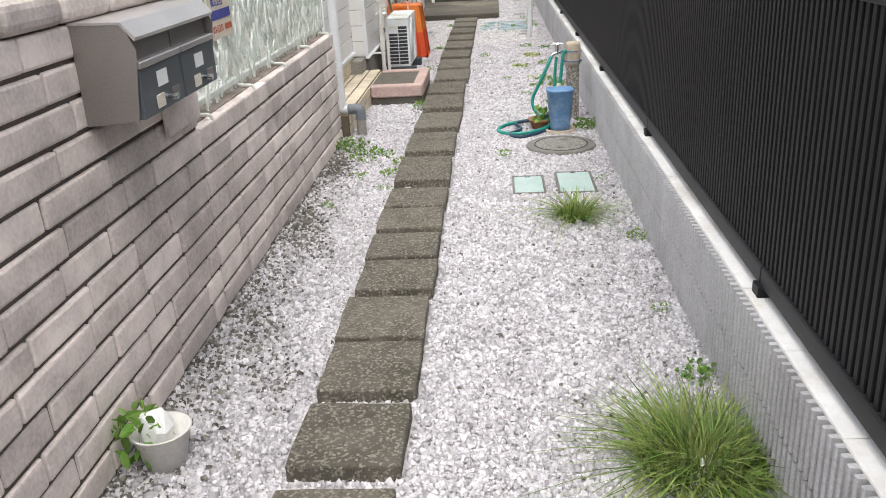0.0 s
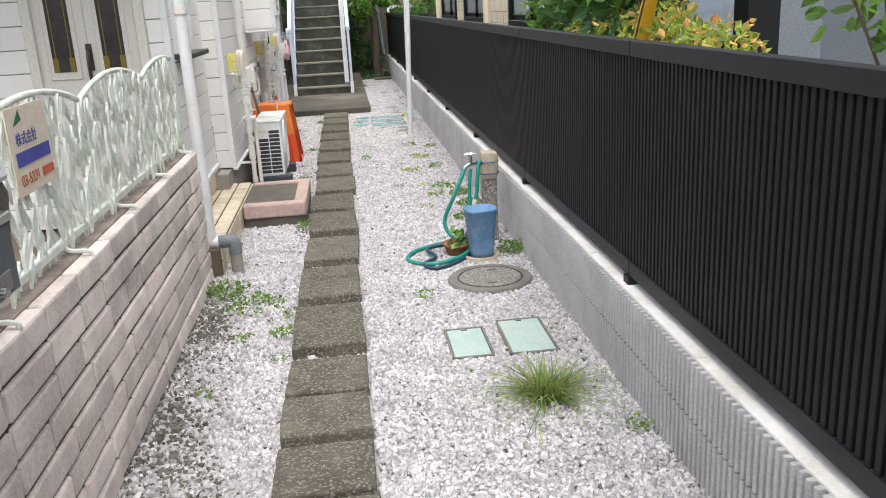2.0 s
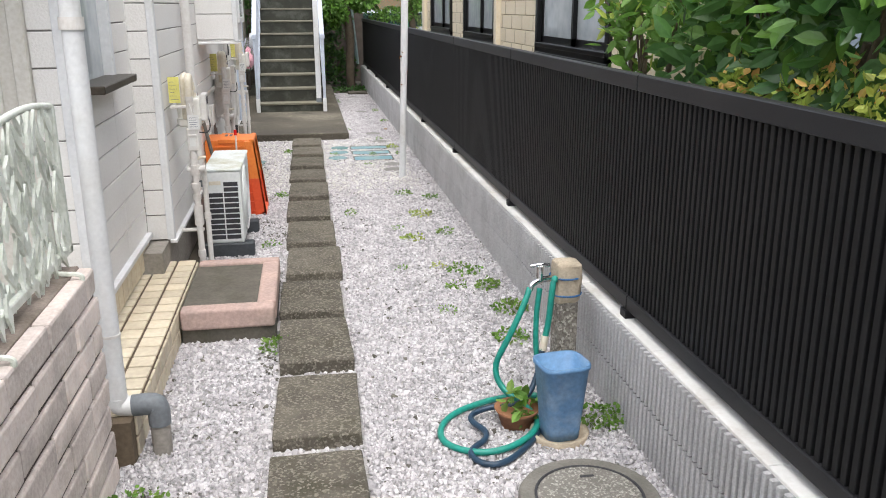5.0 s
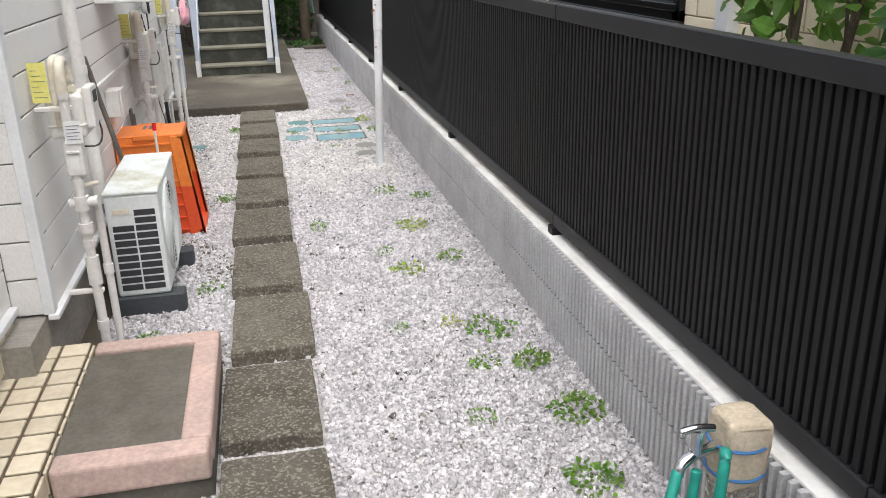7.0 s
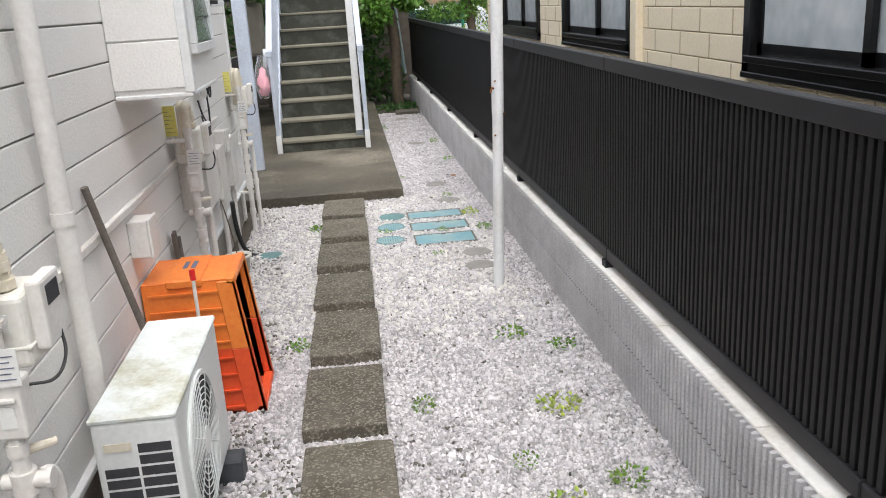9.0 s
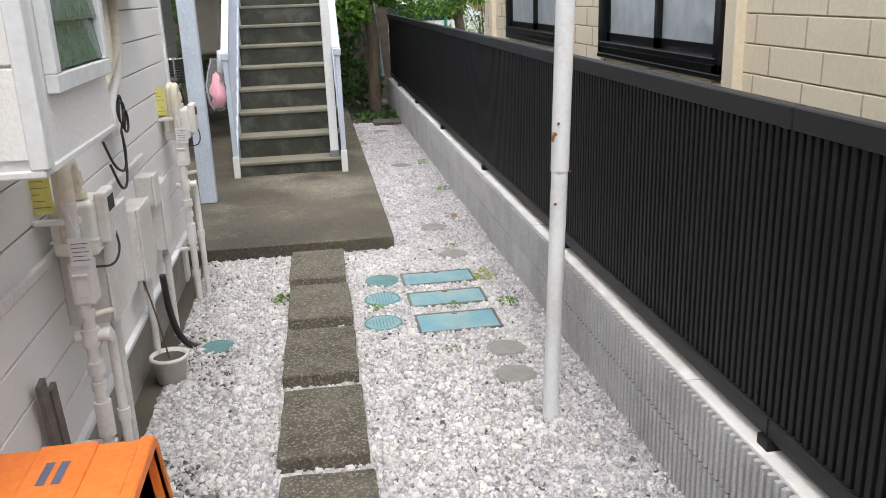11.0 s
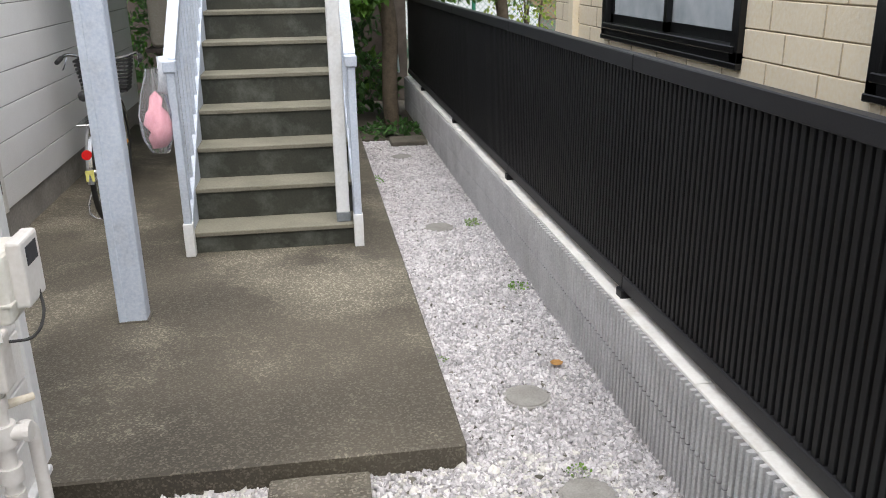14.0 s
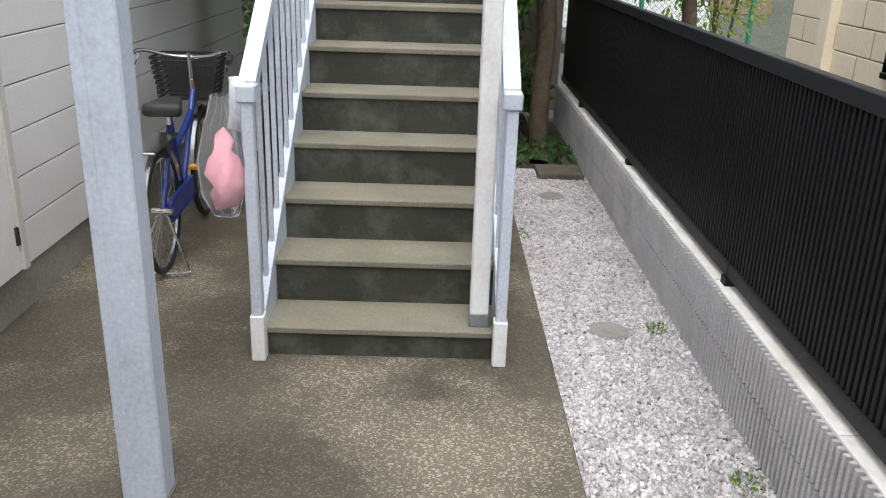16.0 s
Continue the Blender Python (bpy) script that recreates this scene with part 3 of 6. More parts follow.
def siding_wall(name, axis, at, a0, a1, z0, z1, row=0.148, holes=(), label="off-white textured lap siding wall", mat=None, gap=None, outward=1):
    """A wall whose boards are pieces. axis 'x': faces along x at x = at, running a0..a1 in y."""
    w = thing(name, label, "wall", kind="structure")
    th = 0.14

    def slab(lo, hi, b0, b1, c0, c1, bev=0.0):
        p, q = sorted((at + outward * lo, at + outward * hi))
        return box(p, q, b0, b1, c0, c1, bev) if axis == "x" else box(b0, b1, p, q, c0, c1, bev)
    cuts = sorted({a0, a1, *[h for hole in holes for h in hole[:2]]})
    for b0, b1 in zip(cuts, cuts[1:]):
        spans = [(z0, z1)]
        for h0, h1, c0, c1 in holes:
            if h0 <= b0 and b1 <= h1:
                spans = [(z0, c0), (c1, z1)]
        for c0, c1 in spans:
            if c1 - c0 > 0.01:
                part("wall_core", slab(-th, -0.012, b0, b1, c0, c1), gap or M_GAP, w)
                z = c0
                while z < c1 - 0.01:
                    top = min(z0 + (math.floor((z - z0) / row + 1e-6) + 1) * row, c1)
                    part("board", slab(-0.012, 0, b0 + 0.001, b1 - 0.001, z, top - 0.006, 0.003), mat or M_SIDING, w)
                    z = top
    return w


siding_wall("wall_house_main", "x", -1.22, 8.475, 13.85, 0.31, 2.8)
part("foundation", box(-1.45, -1.245, 8.2, 13.85, -0.1, 0.30), M_FOUND)
tagged(bpy.data.objects["foundation"], "stained grey rendered foundation under the siding", "foundation", kind="structure")
siding_wall("wall_house_return", "y", 8.46, -1.36, -1.222, 0.31, 2.8, outward=-1)
siding_wall("wall_house_porch", "x", -1.36, 7.216, 8.458, 0.36, 2.8, holes=((7.3, 7.95, 1.30, 2.3),))
siding_wall("wall_house_front", "y", 7.2, -4.2, -1.362, 0.2, 2.8, holes=((-2.25, -1.50, 0.2, 2.25),), outward=-1)
part("wall_house_end", box(-2.4, -1.23, 13.72, 13.845, 0.0, 2.8), M_SIDING)
tagged(bpy.data.objects["wall_house_end"], "off-white end wall of the house", "wall", kind="structure")
for x, y in ((-1.215, 8.455), (-1.365, 7.195), (-1.215, 13.85)):
    c = part("corner_trim", box(x - 0.035, x + 0.006, y - 0.006, y + 0.05, 0.31, 2.8, 0.002), M_WHITE)
    tagged(c, "white corner trim of the house", "trim", kind="structure")
t = part("drip_trim", box(-1.235, -1.195, 8.44, 13.85, 0.29, 0.312, 0.003), M_WHITE)
tagged(t, "white drip trim below the siding", "trim", kind="structure")
t = part("drip_trim", box(-1.37, -1.33, 7.19, 8.44, 0.335, 0.362, 0.003), M_WHITE)
tagged(t, "white drip trim below the porch siding", "trim", kind="structure")

# Out-of-view slab, added so that the entrance wall lies in shade.
shade_slab = part("porch_roof", box(-4.2, -1.30, 6.2, 7.05, 2.55, 2.67, 0.01), M_SIDING)
tagged(shade_slab, "unseen flat canopy added to shade the entrance porch", "canopy", kind="structure")

wdw = thing("window_porch", "narrow window with a dark sill beside the porch", "window", (-1.36, 7.3, 1.3), kind="structure")
part("frame", box(-0.03, 0.03, 0, 0.04, 0, 1.0), M_WHITE, wdw)
part("frame", box(-0.03, 0.03, 0.61, 0.65, 0, 1.0), M_WHITE, wdw)
part("pane", box(-0.03, -0.02, 0.04, 0.61, 0, 1.0), M_PANE, wdw)
part("sill", box(-0.02, 0.12, -0.03, 0.68, -0.035, 0.0, 0.004), M_BRONZE, wdw)

door = thing("door_entrance", "cream double entrance door with dark leaded glass", "door", (-2.25, 7.2, 0.2), kind="structure")
part("frame", box(0, 0.06, -0.03, 0.08, 0, 2.05, 0.004), M_DOOR, door)
part("frame", box(0.69, 0.75, -0.03, 0.08, 0, 2.05, 0.004), M_DOOR, door)
part("frame", box(0, 0.75, -0.03, 0.08, 2.0, 2.05, 0.004), M_DOOR, door)
for x0 in (0.06, 0.375):
    leaf = part("leaf", box(x0, x0 + 0.313, 0.0, 0.05, 0.0, 2.0, 0.002), M_DOOR, door)
    part("panel_mould", box(x0 + 0.06, x0 + 0.25, -0.012, 0.0, 0.15, 0.85, 0.01), M_DOOR, leaf)
    part("glass_mould", box(x0 + 0.055, x0 + 0.255, -0.01, 0.0, 0.98, 1.9, 0.004), M_DOOR, leaf)
    part("glass", box(x0 + 0.085, x0 + 0.225, -0.014, -0.009, 1.03, 1.85), M_DOORGLASS, leaf)
    for dx in (0.105, 0.20):
        part("leading", box(x0 + dx, x0 + dx + 0.006, -0.017, -0.013, 1.03, 1.85), M_AMBER, leaf)
    for dx in (0.088, 0.19):
        part("amber_corner", box(x0 + dx, x0 + dx + 0.032, -0.016, -0.0135, 1.03, 1.12), M_AMBER, leaf)
part("handle", tube([(0.375, -0.0, 1.16), (0.375, -0.05, 1.13), (0.375, -0.055, 1.02), (0.375, -0.03, 0.9), (0.375, 0.0, 0.88)], 0.011, 8), M_BRONZE, door)
part("escutcheon", box(0.355, 0.395, -0.008, 0, 1.03, 1.2, 0.004), M_BRONZE, door)
ic = thing("intercom", "small dark intercom box on the siding", "intercom", (-2.48, 7.2, 1.45))
part("body", box(-0.05, 0.05, -0.03, 0, -0.07, 0.07, 0.006), M_BRONZE, ic)

dp = thing("downpipe", "white square-shouldered rain downpipe at the porch", "downpipe", (-1.15, 6.5, 0))
part("pipe", cyl((0, 0, 0.22), (0, 0, 3.2), 0.034, n=20), M_WHITE, dp, smooth=True)
part("collar", cyl((0, 0, 1.55), (0, 0, 1.59), 0.04, n=20), M_PVC, dp)
part("band", cyl((0, 0, 0.48), (0, 0, 0.49), 0.037, n=20), M_PVC, dp)
part("elbow", tube([(0, 0, 0.24), (0, 0, 0.205), (0.03, 0, 0.2), (0.06, 0, 0.2)], 0.038, 14), M_WHITE, dp, smooth=True)
part("grey_elbow", tube([(0.05, 0, 0.2), (0.12, 0, 0.205), (0.14, 0, 0.19), (0.14, 0, 0.12)], 0.041, 14), M_GREYPVC, dp, "grey plastic elbow", smooth=True)
part("ground_pipe", cyl((0.14, 0, -0.03), (0.14, 0, 0.13), 0.036, n=18), M_FOUND, dp, smooth=True)

# porch platform with tiles
porch = thing("porch", "raised porch edge paved with cream tiles and brown joints", "porch", kind="structure")
part("porch_core", box(-4.2, -1.098, 6.42, 8.455, -0.1, 0.170), M_GROUT, porch)
tile_top = shared("tile", box(0.006, 0.102, 0.007, 0.102, 0, 0.010, 0.003), M_TILE)
tile_side = shared("tile", box(0, 0.010, 0.007, 0.102, 0.006, 0.085, 0.003), M_TILE)
for k in range(18):
    for c in range(4):
        ob = new("tile", tile_top)
        ob.parent = porch
        ob.location = (-1.095 - 0.108 * (c + 1), 6.47 + 0.11 * k, 0.1705)
    for r in range(2):
        ob = new("tile", tile_side)
        ob.parent = porch
        ob.location = (-1.0975, 6.47 + 0.11 * k, 0.0 + 0.088 * r - 0.005)
for k in range(11):
    ob = new("tile", tile_side)
    ob.parent = porch
    ob.location = (-1.357, 7.2 + 0.11 * k, 0.19)
    ob.scale = (1, 1, 1.6)

step = thing("porch_step", "low concrete step edged with pink kerb stones", "step", (-1.08, 7.56, 0))
part("base", box(0, 0.46, 0.02, 0.87, -0.05, 0.075, 0.006), M_DARKCONC, step)
part("infill", box(0.0, 0.37, 0.09, 0.78, 0.07, 0.165), M_DARKCONC, step)
part("kerb_stone", box(0.0, 0.46, 0.0, 0.095, 0.07, 0.178, 0.016, segs=3), M_PINK, step)
part("kerb_stone", box(0.37, 0.465, 0.097, 0.80, 0.07, 0.176, 0.014, segs=3), M_PINK, step)
part("kerb_stone", box(0.0, 0.465, 0.802, 0.89, 0.07, 0.176, 0.014, segs=3), M_PINK, step)

# bay window
bay = thing("bay_window", "boxed siding bay with green louvred glass", "bay window", (-1.218, 10.4, 1.355), kind="structure")
part("bay_body", box(0, 0.298, 0, 0.645, 0, 1.4), M_SIDING, bay)
for r in range(7):
    part("board", box(0.0, 0.297, -0.012, 0.0, 0.02 + r * 0.19, 0.204 + r * 0.19, 0.003), M_SIDING, bay)
part("bottom_trim", box(0, 0.304, -0.014, 0.648, -0.018, 0.0, 0.004), M_WHITE, bay)
part("corner_trim", box(0.275, 0.312, -0.016, 0.03, 0, 1.4, 0.003), M_WHITE, bay)
for y0, y1, z0, z1 in ((0.10, 0.14, 0.18, 1.3), (0.56, 0.60, 0.18, 1.3), (0.10, 0.60, 0.14, 0.18)):
    part("louver_frame", box(0.298, 0.325, y0, y1, z0, z1, 0.003), M_WHITE, bay)
for k in range(10):
    bm = box(-0.004, 0.004, 0.14, 0.56, 0, 0.105)
    bmesh.ops.rotate(bm, verts=bm.verts, cent=(0, 0, 0), matrix=Matrix.Rotation(radians(-7), 3, "Y"))
    bmesh.ops.translate(bm, verts=bm.verts, vec=(0.312, 0, 0.185 + 0.10 * k))
    part("louver", bm, M_LOUVER, bay)


def gas_meter(name, y, x=-1.125, label="cream gas meter on white pipes with a yellow tag"):
    g = thing(name, label, "gas meter", (x, y, 0))
    part("riser", cyl((0, 0, -0.03), (0, 0, 1.13), 0.019, n=16), M_PVC, g, smooth=True)
    for z, r, h in ((0.14, 0.024, 0.04), (0.34, 0.027, 0.12), (0.50, 0.024, 0.03), (0.56, 0.028, 0.04), (0.655, 0.029, 0.055), (0.75, 0.023, 0.03), (1.09, 0.023, 0.025)):
        part("fitting", cyl((0, 0, z), (0, 0, z + h), r, n=16), M_PVC, g, smooth=True)
    part("valve", cyl((-0.045, 0, 0.685), (0.05, 0, 0.685), 0.019, n=12), M_PVC, g, smooth=True)
    part("valve_cap", cyl((0.05, 0, 0.685), (0.062, 0, 0.685), 0.024, n=12), M_PVC, g)
    part("drain_cock", cyl((0.0, 0.02, 0.745), (0.06, 0.06, 0.745), 0.012, 0.009, n=10), M_CREAM, g)
    part("down_pipe", tube([(0.03, 0.02, 0.685), (0.045, 0.045, 0.68), (0.045, 0.06, 0.62), (0.045, 0.06, -0.03)], 0.016, 12), M_PVC, g, smooth=True)
    part("pipe_coupling", cyl((0.045, 0.06, 0.36), (0.045, 0.06, 0.40), 0.021, n=12), M_PVC, g, smooth=True)
    for dx, y0, y1, z0 in ((0.0, 0.0, 0.09, 1.10), (-0.03, 0.045, 0.15, 0.98)):
        part("bend", tube([(dx, y0, z0), (dx, y0, 1.19), (dx, y0 + 0.018, 1.225), (dx, y1 - 0.018, 1.225), (dx, y1, 1.19), (dx, y1, 1.10)], 0.021, 14), M_CREAM, g, "cream lagged bend", smooth=True)
        for z, r in ((1.105, 0.033), (1.145, 0.029), (1.165, 0.026)):
            part("union_nut", cyl((dx, y1, z), (dx, y1, z + 0.022), r, n=8), M_CREAM, g)
    b = part("meter_body", box(-0.08, 0.055, 0.04, 0.205, 0.93, 1.10, 0.016, segs=3), M_METER, g)
    part("seam", box(-0.083, 0.058, 0.037, 0.208, 0.975, 0.985, 0.003), M_METER, b)
    part("counter_face", box(0.052, 0.088, 0.07, 0.195, 0.96, 1.12, 0.008, segs=2), M_PVC, b)
    part("dial_window", box(0.087, 0.0895, 0.095, 0.17, 1.055, 1.10), M_DARK, b)
    part("front_plate", box(-0.05, 0.02, 0.037, 0.0395, 1.02, 1.06), M_PAPER, b)
    part("tag_string", tube([(0.0, -0.02, 1.08), (0.012, -0.028, 1.04), (0.018, -0.03, 1.01)], 0.002, 5), M_PAPER, g)
    part("paper_tag", box(-0.012, 0.052, -0.032, -0.030, 0.925, 1.01), M_PAPER, g, "white printed tag")
    for k in range(5):
        part("print_line", box(-0.004, 0.044 - 0.008 * (k % 2), -0.0335, -0.0322, 0.94 + 0.013 * k, 0.942 + 0.013 * k), M_INK, g)
    lb = part("regulator_box", box(-0.028, 0.04, -0.025, 0.045, 0.795, 0.93, 0.008, segs=2), M_PVC, g)
    part("box_handle", box(-0.018, 0.03, -0.034, -0.025, 0.885, 0.897, 0.003), M_PVC, lb)
    part("box_paper", box(-0.01, 0.022, -0.0275, -0.0255, 0.825, 0.875), M_PAPER, lb)
    part("cable", tube([(0.04, 0.03, 0.90), (0.09, 0.06, 0.89), (0.10, 0.12, 0.93), (0.083, 0.15, 0.985)], 0.004, 6), M_RUBBER, g)
    n = part("yellow_notice", box(-0.115, -0.052, 0.03, 0.032, 1.075, 1.225), M_YELLOW, g, "yellow printed notice")
    for k in range(6):
        part("print_line", box(-0.107, -0.06 - 0.012 * (k % 3), 0.0285, 0.0299, 1.095 + 0.02 * k, 1.0965 + 0.02 * k), M_INK, n)
    for z in (1.045, 0.30):
        part("wall_bracket", box(-0.11, 0.025, -0.006, 0.02, z, z + 0.018, 0.003), M_PVC, g)
    return g


gas_meter("gas_meter", 8.66, -1.09)
gas_meter("gas_meter", 11.17, -1.11)
gas_meter("gas_meter", 13.38, -1.12)

rp = thing("wall_downpipe", "off-white downpipe running down the siding", "downpipe", (-1.165, 9.42, 0))
part("pipe", cyl((0, 0, 0.47), (0, 0, 3.3), 0.031, n=20), M_PVC, rp, smooth=True)
part("pipe_clip", cyl((0, 0, 1.08), (0, 0, 1.12), 0.035, n=20), M_PVC, rp, smooth=True)
part("shoe", cyl((0, 0, 0.42), (0, 0, 0.47), 0.024, 0.031, n=20), M_GREYPVC, rp)


def wall_box(name, label, y0, y1, z0, z1, depth, pipe=True, x=-1.22):
    b = thing(name, label, "wall box", (x, y0, z0))
    part("body", box(0, depth - 0.012, 0, y1 - y0, 0, z1 - z0, 0.004), M_PVC, b)
    part("cover", box(depth - 0.012, depth, -0.004, y1 - y0 + 0.004, -0.004, z1 - z0 + 0.006, 0.005), M_PVC, b)
    if pipe:
        m = (y1 - y0) * 0.75
        part("conduit", cyl((depth * 0.5, m, -z0 - 0.03), (depth * 0.5, m, 0.0), 0.017, n=12), M_PVC, b, smooth=True)
        part("conduit_joint", cyl((depth * 0.5, m, -0.11), (depth * 0.5, m, -0.06), 0.021, n=12), M_PVC, b)
    return b


wall_box("meter_cabinet", "off-white meter cabinet on the siding above a conduit", 11.34, 11.70, 0.66, 1.00, 0.15)
wall_box("junction_cabinet", "off-white junction cabinet on the siding", 12.16, 12.42, 0.53, 0.84, 0.09)
wall_box("junction_cabinet", "tall narrow off-white cabinet on the siding", 12.72, 12.92, 0.50, 0.83, 0.09)
wall_box("switch_box", "small off-white switch box on the siding", 12.57, 12.69, 0.76, 0.90, 0.09, False)
wall_box("vent_hood", "small white vent hood on the siding", 10.24, 10.37, 0.73, 0.88, 0.09, False)

duct = thing("cable_duct", "slim white cable duct running along the siding", "cable duct", (-1.218, 12.0, 0.93))
part("duct_body", box(0, 0.022, -3.0, 0.0, -0.016, 0.016, 0.004), M_PVC, duct)
duct = thing("cable_duct", "white duct run with a stained face", "cable duct", (-1.218, 12.76, 0.965))
part("duct_body", box(0, 0.022, -0.86, 0.0, -0.016, 0.016, 0.004), M_PVC, duct)

heater = thing("water_heater", "white wall water heater with beige hoses", "water heater", (-1.22, 11.97, 1.72))
part("body", box(0, 0.20, 0, 0.40, 0, 0.6, 0.015, segs=2), M_PVC, heater)
part("base_tray", box(0.02, 0.18, 0.03, 0.37, -0.02, 0.0), M_DARK, heater)
part("hose", tube([(0.08, 0.12, 0), (0.08, 0.12, -0.2), (0.07, 0.10, -0.32), (0.05, 0.0, -0.36)], 0.023, 12), M_CREAM, heater, smooth=True)
part("hose", tube([(0.1, 0.22, 0), (0.1, 0.22, -0.18), (0.07, 0.18, -0.30), (0.05, 0.12, -0.32)], 0.020, 12), M_CREAM, heater, smooth=True)
part("lagged_pipe", tube([(0.09, 0.28, 0), (0.08, 0.28, -0.3), (0.06, 0.2, -0.38), (0.06, 0.1, -0.44), (0.06, 0.12, -0.55), (0.04, 0.25, -0.52)], 0.02, 10), M_PVC, heater, smooth=True)
cab = thing("hanging_cable", "black cable coiled and hanging on the siding", "cable", (-1.17, 12.25, 1.29))
part("cable", tube([(0, -0.05, 0.35), (0, -0.03, 0.1), (0.01, -0.06, -0.05), (0.01, 0.0, -0.12), (0.01, 0.06, -0.04), (0.01, 0.0, 0.04), (0.01, -0.05, -0.05), (0, 0.02, -0.2), (0, 0.0, -0.34), (0, -0.12, -0.36), (0, -0.26, -0.22)], 0.0055, 6), M_RUBBER, cab, smooth=True)
part("cable_loop", torus((0.012, 0.01, -0.06), 0.055, 0.005, "x", 24, 6), M_RUBBER, cab, smooth=True)
part("cable_loop", torus((0.018, 0.03, -0.09), 0.045, 0.005, "x", 24, 6), M_RUBBER, cab, smooth=True)
part("cable_tail", tube([(0.0, 0.0, -0.12), (0.0, 0.04, -0.22), (0.0, -0.02, -0.30), (0.0, -0.2, -0.24), (0.0, -0.32, -0.12)], 0.0055, 6), M_RUBBER, cab, smooth=True)
vent = thing("lattice_vent", "white lattice window guard on the siding", "window guard", (-1.215, 12.46, 1.72))
part("tray", box(0, 0.12, 0, 0.58, -0.03, 0.0, 0.004), M_WHITE, vent)
for k in range(10):
    bm = box(0.09, 0.1, -0.007, 0.007, 0, 0.5)
    bmesh.ops.rotate(bm, verts=bm.verts, cent=(0, 0, 0), matrix=Matrix.Rotation(radians(22 if k % 2 else -22), 3, "X"))
    bmesh.ops.translate(bm, verts=bm.verts, vec=(0, 0.03 + 0.06 * k, 0))
    part("lattice_bar", bm, M_WHITE, vent)
bc = thing("ground_cable", "black corrugated conduit entering the gravel", "conduit", (-1.15, 12.6, 0))
part("hose", tube([(0, -0.03, 0.42), (0, 0.0, 0.25), (0.02, 0.03, 0.10), (0.06, 0.05, 0.02), (0.13, 0.06, -0.01)], 0.016, 8), M_RUBBER, bc, smooth=True)

# air conditioner
ac = thing("air_conditioner", "weathered white outdoor air-conditioning unit on dark feet", "air conditioner", (-1.10, 9.11, 0.09))
W, L, H = 0.235, 0.76, 0.50
part("body", box(0, W, 0, L, 0, H - 0.012, 0.012, segs=2), M_AC, ac)
part("top_cover", box(-0.004, W + 0.004, -0.004, L + 0.004, H - 0.014, H + 0.006, 0.006), M_ACTOP, ac, "mildewed top panel")
for r in range(11):
    z = 0.03 + 0.036 * r
    for c in (0, 1):
        if r > 8 and c == 0:
            continue
        part("vent_slot", box(0.022 + 0.1 * c, 0.114 + 0.1 * c, -0.0015, 0.004, z, z + 0.028), M_DARK, ac)
part("name_plate", box(0.03, 0.105, -0.003, 0.0, 0.40, 0.425), M_CREAM, ac)
gr = bmesh.new()
for k in range(9):
    torus((W + 0.012, 0.30, 0.25), 0.045 + 0.021 * k, 0.0022, "x", 36, 4, gr)
for k in range(12):
    a = k * math.pi / 6
    cyl((W + 0.012, 0.30 + 0.03 * math.cos(a), 0.25 + 0.03 * math.sin(a)), (W + 0.012, 0.30 + 0.215 * math.cos(a), 0.25 + 0.215 * math.sin(a)), 0.002, n=4, bm=gr)
part("fan_grille", gr, M_AC, ac)
part("fan_recess", cyl((W - 0.004, 0.30, 0.25), (W + 0.002, 0.30, 0.25), 0.215, n=40), M_DARK, ac)
part("fan_hub", cyl((W, 0.30, 0.25), (W + 0.016, 0.30, 0.25), 0.045, n=24), M_AC, ac)
part("fan_ring", torus((W + 0.004, 0.30, 0.25), 0.22, 0.008, "x", 40, 6), M_AC, ac)
part("valve_cover", box(0.03, W - 0.02, L - 0.002, L + 0.05, 0.03, 0.22, 0.008), M_AC, ac)
for y in (0.02, 0.62):
    part("foot", box(-0.04, W + 0.06, y - 0.04, y + 0.06, -0.10, 0.0, 0.006), M_FOOT, ac, "dark plastic foot")

# orange crate and the broom behind the unit
crate = thing("crate", "orange plastic crate standing on its side, lower half redder", "crate", (-1.21, 10.26, 0))
for z0, z1, mt in ((0, 0.3, M_RED), (0.3, 0.60, M_ORANGE)):
    part("front_panel", box(0.01, 0.34, 0.0, 0.008, z0, z1), mt, crate)
    part("rear_panel", box(0.01, 0.34, 0.34, 0.348, z0, z1), mt, crate)
    part("bottom_panel", box(0.0, 0.01, 0.0, 0.348, z0, z1), mt, crate)
    for y in (-0.012, 0.34):
        part("rim", box(0.30, 0.375, y, y + 0.016, z0, z1, 0.003), mt, crate)
        part("rim", box(0.36, 0.375, y - 0.0, y + 0.03, z0, z1, 0.003), mt, crate)
    for k in range(4):
        z = z0 + 0.03 + 0.075 * k
        part("rib", box(0.02, 0.34, -0.01, 0.0, z, z + 0.008), mt, crate)
part("top_panel", box(0.0, 0.34, 0.0, 0.348, 0.60, 0.61, 0.003), M_ORANGE, crate)
part("top_band", box(0.10, 0.24, -0.012, 0.35, 0.585, 0.618, 0.004), M_ORANGE, crate)
part("side_panel", box(0.0, 0.34, 0.0, 0.348, 0.0, 0.01), M_RED, crate)
part("rim_top", box(0.34, 0.375, -0.012, 0.356, 0.585, 0.615, 0.004), M_ORANGE, crate)
part("rim_bottom", box(0.34, 0.375, -0.012, 0.356, 0.0, 0.03, 0.004), M_RED, crate)
for k in range(2):
    part("print_bar", box(0.14 + 0.035 * k, 0.16 + 0.035 * k, 0.16, 0.26, 0.6185, 0.6195), M_INK, crate)
